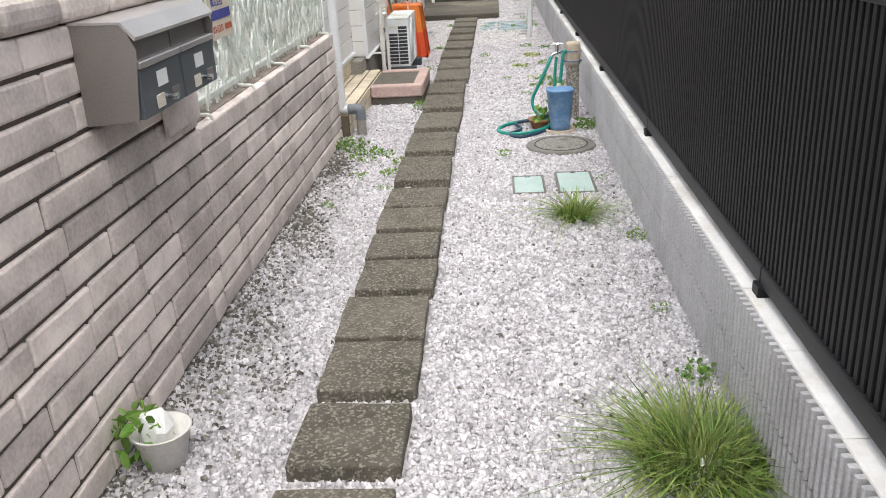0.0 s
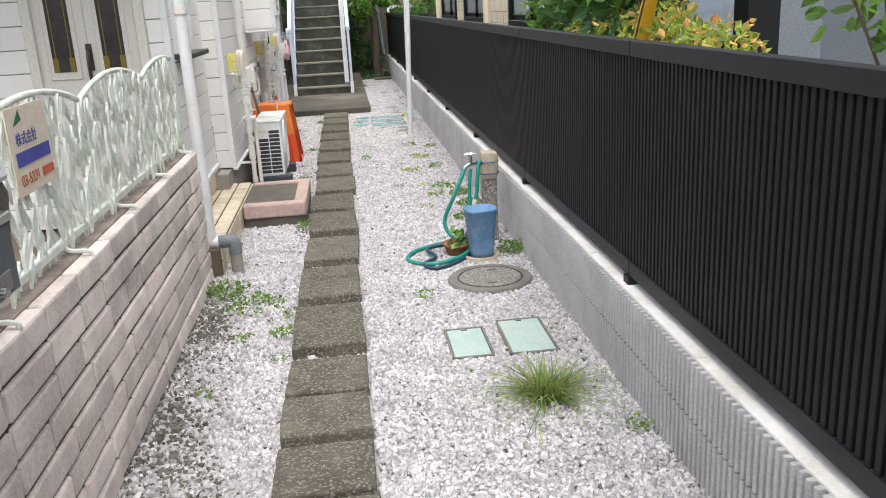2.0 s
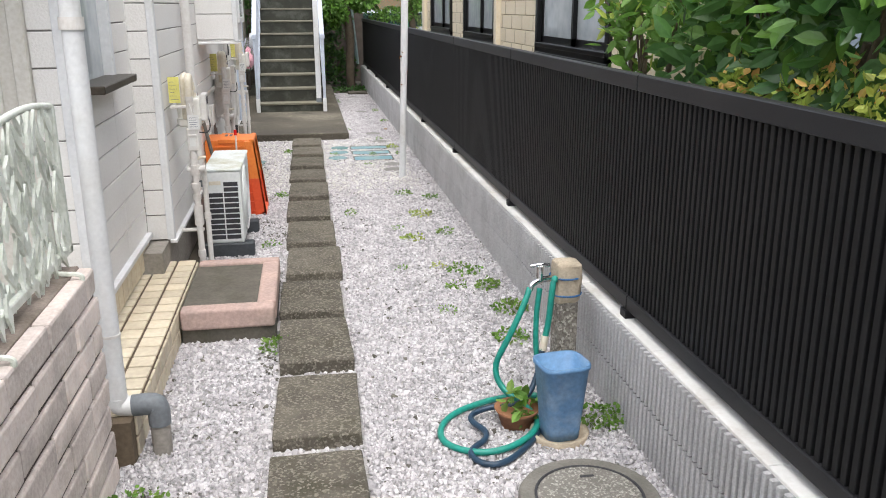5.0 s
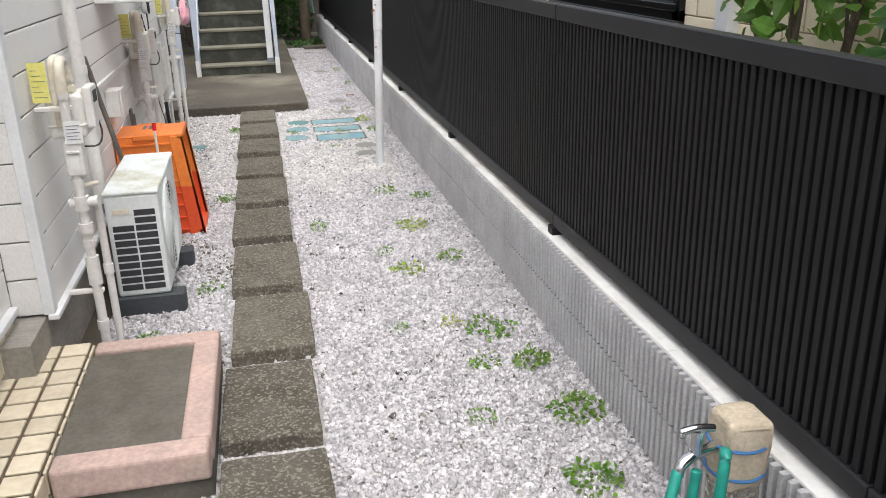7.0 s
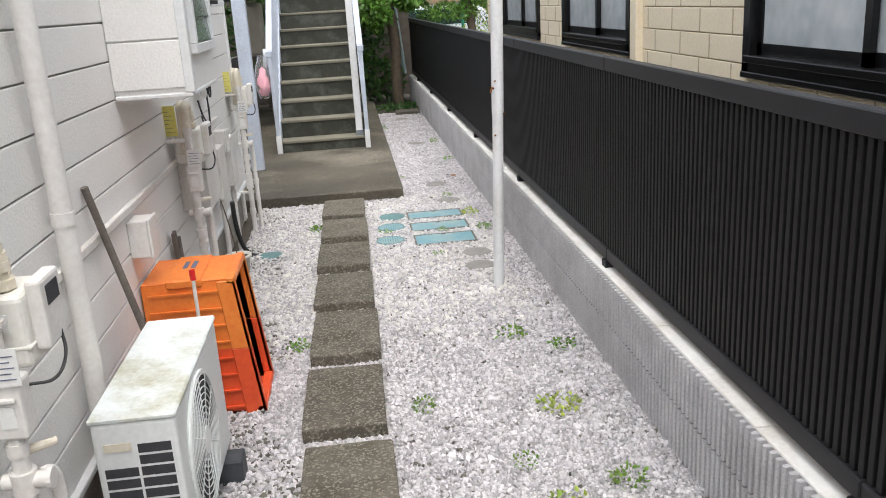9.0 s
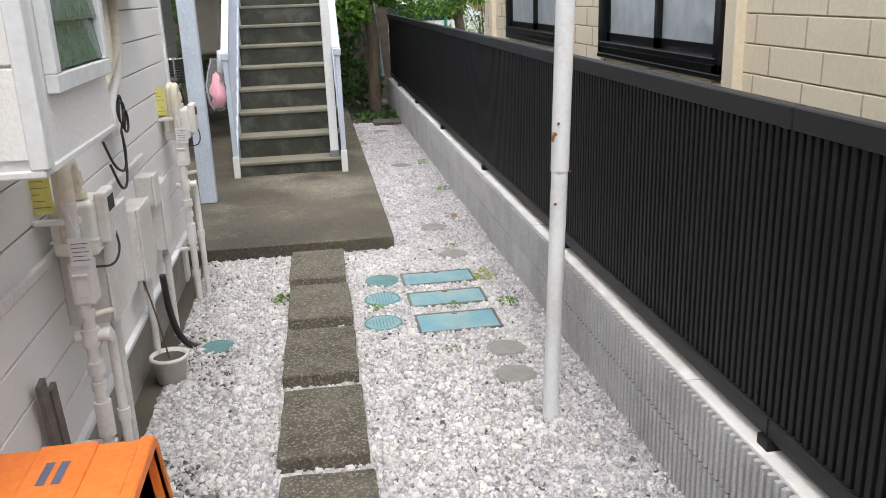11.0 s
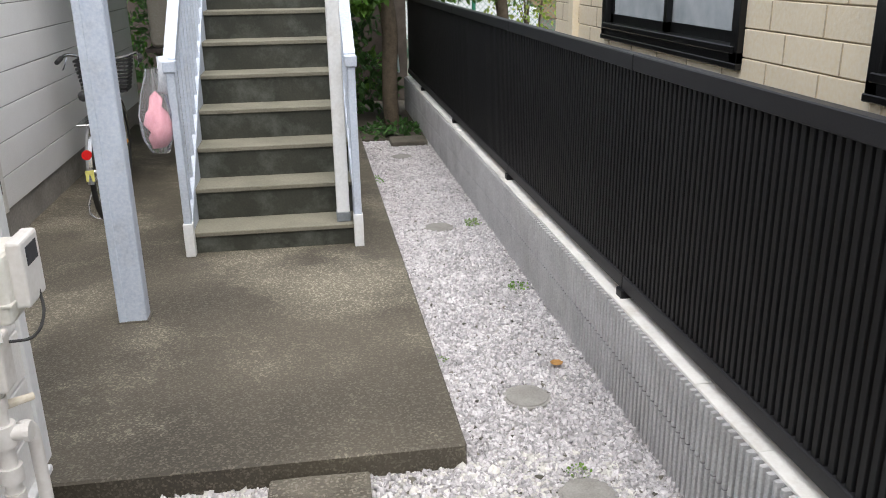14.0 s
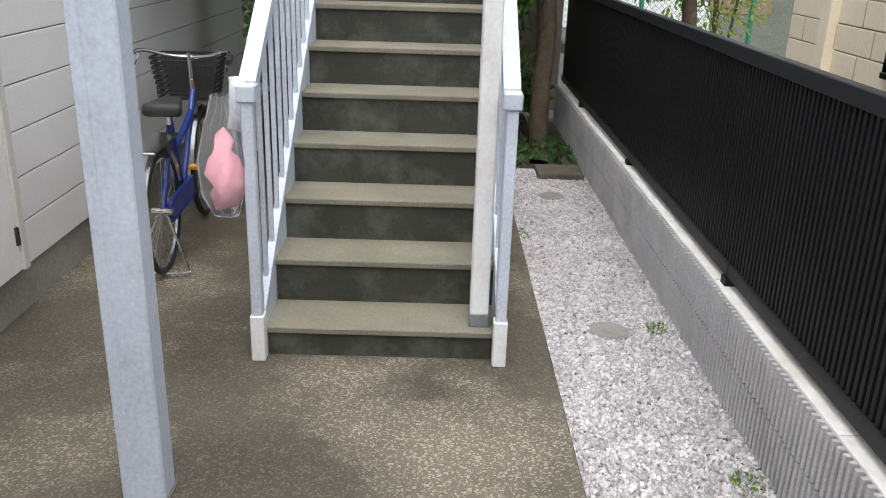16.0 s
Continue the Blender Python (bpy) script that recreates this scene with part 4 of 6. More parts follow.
# the crate leans: its open rim stands further out at the foot
for o in crate.children:
    for v in o.data.vertices:
        v.co.x += (0.61 - v.co.z) * 0.11 * v.co.x / 0.375
rod = thing("marker_rod", "thin white rod with a red cap beside the crate", "rod", (-0.955, 10.05, 0))
part("rod", cyl((0, 0, -0.02), (0, 0, 0.70), 0.007, n=10), M_PVC, rod)
part("cap", cyl((0, 0, 0.68), (0, 0, 0.72), 0.011, n=10), M_REFLECT, rod)
broom = thing("broom", "old twig broom leaning upside down on the wall", "broom", (-1.12, 9.9, 0))
part("broom_handle", cyl((0.03, 0.0, 0.40), (-0.085, -0.12, 1.12), 0.013, n=10), M_WOOD, broom)
tw = bmesh.new()
for k in range(30):
    a = rng.uniform(0, 6.28)
    r = rng.uniform(0.015, 0.05)
    cyl((0.04 + 0.02 * math.cos(a), 0.01 + 0.02 * math.sin(a), 0.48), (0.05 + r * math.cos(a), 0.03 + r * math.sin(a), 0.02), 0.004, n=5, bm=tw)
tagged(part("twigs", tw, M_BROOM, broom), kind="stuff")
for k in range(2):
    bd = thing("leaning_board", "narrow grey weathered board leaning on the siding", "board", (-1.2, 10.98 + 0.07 * k, 0))
    bm = box(0, 0.015, 0, 0.05, -0.02, 0.66 - 0.05 * k)
    bmesh.ops.rotate(bm, verts=bm.verts, cent=(0, 0, 0), matrix=Matrix.Rotation(radians(8), 3, "X"))
    part("plank", bm, M_WOOD, bd)

pot = thing("plant_pot", "small white pot of soil with a bare stem", "plant pot", (-1.115, 12.29, 0))
part("pot", lathe([(0.0, 0.0), (0.062, 0.0), (0.078, 0.11), (0.088, 0.112), (0.088, 0.128), (0.076, 0.128), (0.074, 0.105), (0.0, 0.105)]), M_POT, pot, smooth=True)
part("soil", cyl((0, 0, 0.1), (0, 0, 0.112), 0.073, n=24), M_SOIL, pot)
part("stem", tube([(0, 0, 0.1), (-0.02, -0.02, 0.3), (-0.06, -0.03, 0.52)], 0.004, 6), M_BARK, pot)

# ---- slab and stairs ----
part("slab", box(-2.3, 0.095, 14.08, 21.0, -0.15, 0.092, 0.008), M_SLAB)
tagged(bpy.data.objects["slab"], "dark stained concrete slab before the stairs", "slab", kind="structure")
stairs = thing("stairs", "outdoor concrete stair with pale blue steel sides", "stairs", (0, 16.40, 0.092), kind="structure")
RISE, GO = 0.195, 0.272
SX0, SX1 = -1.105, -0.146
heights = [0.128 + RISE * k for k in range(16)]
for k, z in enumerate(heights):
    low = 0 if k == 0 else heights[k - 1] - 0.03
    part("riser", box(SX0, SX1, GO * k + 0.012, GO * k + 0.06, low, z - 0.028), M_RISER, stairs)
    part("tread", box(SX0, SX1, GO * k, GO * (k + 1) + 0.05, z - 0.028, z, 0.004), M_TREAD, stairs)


def sloped(x0, x1, lo, hi, y0, y1, bm=None):
    """A plate that follows the stair's slope, lo and hi above the nosing line."""
    bm = bm or bmesh.new()
    s = RISE / GO
    pts = [(y0, 0.103 + s * y0 + lo), (y1, 0.103 + s * y1 + lo), (y1, 0.103 + s * y1 + hi), (y0, 0.103 + s * y0 + hi)]
    a = [bm.verts.new((x0, *p)) for p in pts]
    b = [bm.verts.new((x1, *p)) for p in pts]
    bm.faces.new(a)
    bm.faces.new(b[::-1])
    for k in range(4):
        bm.faces.new((a[k], b[k], b[(k + 1) % 4], a[(k + 1) % 4]))
    bmesh.ops.recalc_face_normals(bm, faces=bm.faces)
    return bm


for x in (SX0 - 0.03, SX1 - 0.005):
    part("stringer", sloped(x, x + 0.035, -0.30, 0.07, 0.0, 4.3), M_STEEL, stairs)
    part("handrail", sloped(x - 0.02, x + 0.045, 0.97, 1.03, 0.0, 4.3), M_STEEL, stairs, "pale blue sloping handrail")
    part("newel", box(x - 0.006, x + 0.038, -0.05, 0.0, 0.0, 1.08, 0.004), M_STEEL, stairs)
    part("newel_foot", box(x - 0.012, x + 0.044, -0.058, 0.006, 0.0, 0.20, 0.004), M_WHITE, stairs)
    part("newel_cap", box(x - 0.02, x + 0.05, -0.06, 0.03, 1.06, 1.125, 0.006), M_STEEL, stairs)
    for k in range(28):
        y = 0.16 + 0.145 * k
        z = 0.10 + y * RISE / GO
        part("baluster", box(x + 0.006, x + 0.024, y, y + 0.018, z + 0.02, z + 0.97), M_STEEL, stairs)
post = thing("landing_post", "square white post standing on the first tread", "post", (-0.217, 16.50, 0.220))
part("shaft", box(-0.039, 0.037, -0.045, 0.045, 0.0, 3.2, 0.006), M_WHITE, post)
part("foot", box(-0.043, 0.041, -0.049, 0.049, 0.0, 0.06, 0.004), M_GREYPVC, post)
pillar = thing("steel_pillar", "pale blue painted steel pillar on the slab", "pillar", (-1.275, 15.47, 0.092))
part("shaft", box(-0.062, 0.062, -0.05, 0.05, 0, 3.2, 0.006), M_STEEL, pillar)
part("flange", box(-0.066, -0.03, -0.056, 0.056, 0, 3.2, 0.004), M_STEEL, pillar)
part("foot_stain", box(-0.072, 0.072, -0.062, 0.062, 0, 0.006), M_DARKCONC, pillar)

siding_wall("wall_passage", "x", -2.25, 13.86, 21.3, 0.30, 2.8, row=0.2, label="beige-white siding wall along the bicycle passage")
part("passage_footing", box(-2.4, -2.27, 13.86, 21.3, 0.0, 0.30), M_FOUND)
tagged(bpy.data.objects["passage_footing"], "grey concrete footing of the passage wall", "foundation", kind="structure")
pd = thing("door_passage", "beige flush side door with a hinge", "door", (-2.248, 15.85, 0.32), kind="structure")
part("leaf", box(0, 0.03, 0, 0.85, 0, 1.9, 0.004), M_SIDING, pd)
part("frame", box(-0.0, 0.045, 0.85, 0.90, 0, 1.95, 0.003), M_DOOR, pd)
part("hinge", box(0.03, 0.042, 0.83, 0.86, 0.12, 0.20), M_BRONZE, pd)
# Beam and deck carry the shade below the landing as near-black colour.
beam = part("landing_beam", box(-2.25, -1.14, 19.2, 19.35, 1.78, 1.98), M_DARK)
tagged(beam, "steel beam under the upper landing, its shade coloured in near-black", "beam", kind="structure")
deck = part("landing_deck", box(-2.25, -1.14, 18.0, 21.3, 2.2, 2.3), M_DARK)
tagged(deck, "underside of the upper landing, its shade coloured in near-black", "ceiling", kind="structure")

bag = thing("plastic_bag", "clear plastic bag with pink cloth tied to the newel", "bag", (-1.165, 16.36, 0.05))
bm = lathe([(0.0, 0.66), (0.05, 0.67), (0.085, 0.76), (0.09, 0.88), (0.07, 1.0), (0.05, 1.08), (0.04, 1.13)], 20, centre=(-0.05, 0, 0))
for v in bm.verts:
    v.co += Vector((noise.noise(v.co * 9), noise.noise(v.co * 9 + Vector((7, 0, 0))), 0)) * 0.025
part("film", bm, M_BAG, bag, smooth=True)
bpy.data.objects["film"].visible_shadow = False
bm = lathe([(0.0, 0.70), (0.03, 0.71), (0.052, 0.75), (0.05, 0.79), (0.055, 0.83), (0.05, 0.87), (0.045, 0.92), (0.03, 0.97), (0.0, 1.0)], 26, centre=(-0.05, 0, 0))
for v in bm.verts:
    v.co += Vector((noise.noise(v.co * 16), noise.noise(v.co * 16 + Vector((3, 0, 0))), noise.noise(v.co * 26))) * 0.03
part("cloth", bm, M_PINKCLOTH, bag, "crumpled pink cloth", smooth=True)
bm = lathe([(0.0, 0.96), (0.035, 0.98), (0.045, 1.05), (0.04, 1.10), (0.028, 1.16), (0.0, 1.18)], 18, centre=(0.01, 0.03, 0.02))
for v in bm.verts:
    v.co += Vector((noise.noise(v.co * 25), noise.noise(v.co * 25 + Vector((3, 0, 0))), noise.noise(v.co * 22))) * 0.025
part("knot", bm, M_WRAP, bag, "bunched white plastic wrap", smooth=True)

# bicycle
bike = thing("bicycle", "blue city bicycle with a black front basket on its stand", "bicycle", (-1.77, 17.00, 0.10), 3)
for y, nm in ((0.3, "rear_wheel"), (1.28, "front_wheel")):
    wh = part(nm, torus((0, y, 0.31), 0.30, 0.018, "x", 40, 8), M_RUBBER, bike, smooth=True)
    part("rim", torus((0, y, 0.31), 0.278, 0.009, "x", 40, 6), M_CHROME, wh)
    sp = bmesh.new()
    for k in range(18):
        a = k * math.pi / 9
        cyl((0, y, 0.31), (0, y + 0.28 * math.cos(a), 0.31 + 0.28 * math.sin(a)), 0.0015, n=4, bm=sp)
    part("spokes", sp, M_CHROME, wh)
    part("hub", cyl((-0.05, y, 0.31), (0.05, y, 0.31), 0.02, n=12), M_CHROME, wh)
    part("mudguard", torus((0, y, 0.31), 0.335, 0.022, "x", 40, 6, half=0.5), M_CHROME, bike)
for a, b in (((0, 0.3, 0.31), (0, 0.72, 0.30)), ((0, 0.72, 0.30), (0, 0.56, 0.75)), ((0, 0.72, 0.30), (0, 1.12, 0.78)), ((0, 0.62, 0.55), (0, 1.12, 0.70)), ((0, 0.3, 0.31), (0, 0.58, 0.70))):
    part("frame_tube", cyl(a, b, 0.018, n=12), M_BIKEBLUE, bike, smooth=True)
part("fork", cyl((0, 1.28, 0.31), (0, 1.10, 0.85), 0.014, n=10), M_CHROME, bike)
part("stem", cyl((0, 1.12, 0.80), (0, 1.08, 1.0), 0.012, n=10), M_CHROME, bike)
part("handlebar", tube([(-0.27, 0.88, 1.0), (-0.24, 0.98, 1.03), (-0.12, 1.08, 0.98), (0, 1.10, 0.97), (0.12, 1.08, 0.98), (0.24, 0.98, 1.03), (0.27, 0.88, 1.0)], 0.011, 8), M_CHROME, bike, smooth=True)
for s in (-1, 1):
    part("grip", cyl((0.265 * s, 0.91, 1.005), (0.275 * s, 0.80, 0.985), 0.016, n=10), M_RUBBER, bike)
    part("brake_lever", tube([(0.24 * s, 0.97, 1.01), (0.25 * s, 0.9, 0.95), (0.25 * s, 0.82, 0.93)], 0.005, 6), M_CHROME, bike)
bk = bmesh.new()
for k in range(9):
    z = 0.72 + 0.028 * k
    w = 0.155 + 0.005 * k
    for x0, x1, y0, y1 in ((-w, w, 1.16, 1.166), (-w, w, 1.42, 1.426), (-w, -w + 0.006, 1.16, 1.426), (w - 0.006, w, 1.16, 1.426)):
        box(x0, x1, y0, y1, z, z + 0.017, 0, bk)
for k in range(9):
    x = -0.16 + 0.04 * k
    box(x - 0.002, x + 0.002, 1.155, 1.16, 0.72, 0.97, 0, bk)
box(-0.13, 0.13, 1.16, 1.426, 0.715, 0.722, 0, bk)
for v in bk.verts:
    v.co.x -= 0.05
tagged(part("basket", bk, M_RUBBER, bike, "black front basket"), kind="stuff")
sd = box(-0.10, 0.10, 0.42, 0.68, 0.76, 0.83, 0.03, segs=3)
for v in sd.verts:
    if v.co.y > 0.55:
        v.co.x *= 0.5
part("saddle", sd, M_RUBBER, bike, smooth=True)
part("seat_post", cyl((0, 0.56, 0.7), (0, 0.55, 0.78), 0.013), M_CHROME, bike)
part("carrier", box(-0.06, 0.06, 0.05, 0.50, 0.66, 0.672, 0.003), M_CHROME, bike)
part("reflector", cyl((-0.0, -0.035, 0.50), (0, -0.06, 0.50), 0.03, n=16), M_REFLECT, bike, "round red rear reflector")
part("tail_plate", box(-0.025, 0.025, -0.05, -0.04, 0.33, 0.40), M_YELLOW, bike)
for s in (-1, 1):
    part("pedal", box(0.08 * s - 0.045, 0.08 * s + 0.045, 0.74, 0.80, 0.31 + 0.1 * s, 0.33 + 0.1 * s, 0.003), M_AMBERPED, bike)
part("chain_case", box(0.03, 0.05, 0.3, 0.8, 0.25, 0.37, 0.02), M_BIKEBLUE, bike)
part("kickstand", tube([(0.02, 0.3, 0.30), (0.13, 0.22, 0.03), (0.14, 0.2, 0.012), (-0.13, 0.2, 0.012), (-0.02, 0.3, 0.30)], 0.007, 6), M_CHROME, bike)

# ---- pavers ----
path = thing("stepping_path", "row of dark exposed-aggregate paving slabs in the gravel", "path", kind="structure")


def paver_mesh(seed):
    bm = box(-0.17, 0.17, 0.008, 0.345, -0.03, 0.052, 0.008, segs=2)
    bmesh.ops.subdivide_edges(bm, edges=[e for e in bm.edges if e.calc_length() > 0.2], cuts=4, use_grid_fill=True)
    for v in bm.verts:
        q = v.co * 13 + Vector((seed * 9.1, 0, 0))
        v.co += Vector((noise.noise(q), noise.noise(q + Vector((5, 5, 5))), 0.4 * noise.noise(q + Vector((2, 8, 1))))) * 0.005
    return shared("paver", bm, M_PAVER)


paver_set = [paver_mesh(k) for k in range(5)]
prng = random.Random(4)
fronts = [0.12, 0.50, 0.87, 1.24, 1.66, 2.19, 2.62, 3.00, 3.44, 3.81, 4.21, 4.565, 5.02, 5.72, 6.41, 7.10, 7.77, 8.43, 9.15, 9.92, 10.64, 11.36, 12.06, 12.74, 13.41]
backs = [0.48, 0.86, 1.21, 1.60, 2.10, 2.545, 2.985, 3.38, 3.795, 4.15, 4.55, 4.93, 5.63, 6.33, 7.01, 7.68, 8.34, 9.06, 9.83, 10.55, 11.27, 11.98, 12.66, 13.33, 14.06]
for k, (y, far) in enumerate(zip(fronts, backs)):
    ob = new("paver", paver_set[k % 5])
    ob.parent = path
    ob.matrix_basis = pose(-0.425 + prng.uniform(-0.012, 0.012), y, (0.008 if far - y > 0.5 else 0) + prng.uniform(-0.005, 0.005), (-1.2 if far - y > 0.5 else -0.5) + prng.uniform(-0.6, 0.6), prng.uniform(-0.5, 0.5), prng.uniform(-1.3, 1.3)) @ Matrix.Diagonal((1, (far - y) / 0.345, 1, 1))

# ---- covers in the gravel ----


def flat_lid(name, label, x0, x1, y0, y1, mat, group=""):
    t = thing(name, label, "utility lid", ((x0 + x1) / 2, (y0 + y1) / 2, 0), group=group)
    a, b = (x1 - x0) / 2, (y1 - y0) / 2
    fr = bmesh.new()
    for q in ((-a, a, -b, -b + 0.012), (-a, a, b - 0.012, b), (-a, -a + 0.012, -b, b), (a - 0.012, a, -b, b)):
        box(*q, -0.03, 0.012, 0.002, fr)
    part("frame", fr, M_RIM, t)
    lid = part("plate", box(-a + 0.015, a - 0.015, -b + 0.015, b - 0.015, -0.03, 0.010, 0.002), mat, t)
    part("grip_slot", box(-0.015, 0.015, b - 0.035, b - 0.025, 0.010, 0.0115), M_DARK, lid)
    return t


flat_lid("ground_hatch", "pale green rectangular plastic utility lid", 0.118, 0.315, 4.86, 5.21, M_LIDPALE)
flat_lid("ground_hatch", "larger pale green rectangular utility lid", 0.382, 0.61, 4.85, 5.27, M_LIDPALE)
for y0, y1 in ((12.54, 12.80), (12.92, 13.15), (13.28, 13.50)):
    flat_lid("utility_cover", "worn blue rectangular water-meter lid", 0.07, 0.51, y0, y1, M_LIDBLUE, "blue meter lids")


def round_lid(x, y, r, mat, label, ring=False):
    t = thing("round_lid", label, "round lid", (x, y, 0))
    part("disc", lathe([(0, 0.012), (r * 0.86, 0.012), (r * 0.88, 0.008), (r, 0.007), (r, -0.03)], 28), mat, t)
    if ring:
        part("lid_ring", torus((0, 0, 0.008), r * 0.93, r * 0.055, "z", 28, 6), M_LIDTEAL, t)
        st = bmesh.new()
        for k in range(-4, 5):
            h = math.sqrt(max(0.0, 0.6 - (k / 5) ** 2)) * r * 0.9
            box(k * r / 6 - 0.002, k * r / 6 + 0.002, -h, h, 0.012, 0.016, 0, st)
        part("tread_ribs", st, M_LIDTEAL, t)
    return t


for x, y in ((-0.048, 13.41), (-0.073, 13.09), (-0.099, 12.73)):
    round_lid(x, y, 0.105, M_LIDBLUE if y < 13.2 else M_LIDTEAL, "round teal plastic inspection lid", True)
round_lid(-0.94, 12.61, 0.085, M_LIDTEAL, "small teal inspection lid by the house", True)
for x, y in ((0.461, 12.27), (0.438, 11.98), (0.459, 13.83), (0.428, 14.52), (0.43, 16.9), (0.427, 19.14), (0.436, 20.1)):
    round_lid(x, y, 0.10, M_LIDGREY, "plain grey plastic inspection lid")
man = thing("manhole_cover", "round speckled manhole cover in a concrete ring", "manhole cover", (0.475, 5.92, 0))
part("ring", lathe([(0.185, 0.022), (0.235, 0.022), (0.242, 0.012), (0.242, -0.05)], 40), M_RIM, man)
part("cover", lathe([(0, 0.026), (0.172, 0.026), (0.178, 0.02), (0.18, -0.02)], 40), M_IRON, man)
part("inner_ring", torus((0, 0, 0.020), 0.183, 0.006, "z", 40, 6), M_DARK, man)
part("grip_slot", box(-0.03, 0.02, -0.125, -0.112, 0.0265, 0.028), M_DARK, man)
part("grip_slot", box(0.0, 0.05, 0.10, 0.112, 0.0265, 0.028), M_DARK, man)

# ---- standpipe, hose, bucket ----
stand = thing("standpipe", "pebble-dashed standpipe post wrapped in tan cloth with a tap", "standpipe", (0.625, 6.74, 0))
part("post", box(-0.045, 0.045, -0.045, 0.045, -0.03, 0.56, 0.006), M_AGG, stand)
cl = box(-0.054, 0.054, -0.054, 0.054, 0.42, 0.60, 0.02, segs=3)
bmesh.ops.subdivide_edges(cl, edges=cl.edges, cuts=2)
for v in cl.verts:
    v.co += Vector((noise.noise(v.co * 25), noise.noise(v.co * 25 + Vector((4, 0, 0))), 0.4 * noise.noise(v.co * 20))) * 0.012
part("cloth", cl, M_CLOTH, stand, "tan cloth wrapping", smooth=True)
for z in (0.46, 0.535):
    part("cord", torus((0, 0, z), 0.066, 0.004, "z", 24, 6), M_ROPE, stand, "blue cord")
part("spout", tube([(-0.05, -0.01, 0.53), (-0.12, -0.03, 0.53), (-0.16, -0.04, 0.515), (-0.165, -0.042, 0.49)], 0.013, 10), M_CHROME, stand, smooth=True)
part("valve", cyl((-0.12, -0.03, 0.53), (-0.12, -0.03, 0.59), 0.014, n=12), M_CHROME, stand)
part("tap_handle", tube([(-0.16, -0.03, 0.59), (-0.12, -0.03, 0.597), (-0.08, -0.03, 0.59)], 0.009, 8), M_CHROME, stand, smooth=True)


def coil(cx, cy, rx, ry, z, turns, start=0.0, dz=0.012):
    n = int(turns * 14)
    return [(cx + rx * math.cos(start + 2 * math.pi * k / 14), cy + ry * math.sin(start + 2 * math.pi * k / 14), z + dz * k / 14) for k in range(n)]


hose = thing("garden_hose", "teal garden hose looped from the tap onto the gravel", "hose", (0, 0, 0))
part("hose", tube([(0.46, 6.70, 0.50), (0.43, 6.67, 0.44), (0.36, 6.65, 0.30), (0.30, 6.66, 0.18), (0.33, 6.62, 0.09), (0.42, 6.52, 0.05), (0.44, 6.40, 0.04), (0.32, 6.27, 0.03), (0.16, 6.24, 0.02), (0.02, 6.36, 0.02), (0.08, 6.56, 0.02), (0.28, 6.66, 0.03), (0.45, 6.68, 0.03), (0.55, 6.62, 0.04)], 0.013, 10), M_HOSE, hose, smooth=True)
part("hose", tube([(0.57, 6.70, 0.53), (0.555, 6.67, 0.55), (0.54, 6.65, 0.50), (0.53, 6.65, 0.36), (0.50, 6.63, 0.25)], 0.013, 10), M_HOSE, hose, smooth=True)
part("hose", tube([(0.50, 6.69, 0.50), (0.485, 6.68, 0.40), (0.48, 6.66, 0.25), (0.50, 6.62, 0.05)], 0.012, 10), M_HOSE, hose, smooth=True)
part("connector", cyl((0.515, 6.64, 0.31), (0.503, 6.632, 0.25), 0.016, n=12), M_CREAM, hose)
part("navy_hose", tube([(0.50, 6.63, 0.25), (0.46, 6.58, 0.12), (0.38, 6.52, 0.06), (0.26, 6.56, 0.05), (0.15, 6.50, 0.04), (0.24, 6.36, 0.03), (0.10, 6.26, 0.02), (0.20, 6.13, 0.02), (0.38, 6.30, 0.02), (0.44, 6.42, 0.02)], 0.012, 10), M_HOSE2, hose, "dark navy hose", smooth=True)

saucer = thing("saucer", "worn round plastic saucer under the bucket", "saucer", (0.50, 6.36, 0))
part("dish", lathe([(0, 0.008), (0.09, 0.008), (0.10, 0.03), (0.115, 0.03), (0.105, -0.01)], 30), M_CLOTH, saucer, smooth=True)
bucket = thing("bucket", "scuffed blue plastic waste bucket on the saucer", "bucket", (0.50, 6.36, 0.012), 8)
bm = bmesh.new()
rings = []
for z, h, inner in ((0.0, 0.066, 0), (0.04, 0.070, 0), (0.29, 0.092, 0), (0.295, 0.098, 0), (0.31, 0.098, 0), (0.31, 0.088, 1), (0.03, 0.064, 1)):
    ring = []
    for k in range(32):
        a = 2 * math.pi * k / 32
        c, s = math.cos(a), math.sin(a)
        e = 0.5
        ring.append(bm.verts.new((h * math.copysign(abs(c) ** e, c), h * 0.92 * math.copysign(abs(s) ** e, s), z)))
    rings.append(ring)
for a, b in zip(rings, rings[1:]):
    for k in range(32):
        bm.faces.new((a[k], a[(k + 1) % 32], b[(k + 1) % 32], b[k]))
bm.faces.new(rings[0][::-1])
bm.faces.new(rings[-1])
part("tub", bm, M_BLUE, bucket, smooth=True)
tp = thing("terracotta_planter", "low terracotta planter with a sprouting plant", "planter", (0.36, 6.48, 0))
part("planter", lathe([(0, 0.0), (0.06, 0.0), (0.085, 0.08), (0.092, 0.08), (0.08, 0.06), (0, 0.06)], 24), M_TERRA, tp, smooth=True)
leaves("sprout", [(0, 0, 0.10, 0.07, 0.07, 0.05)], 40, 0.06, M_WEED, tp, 31, "")

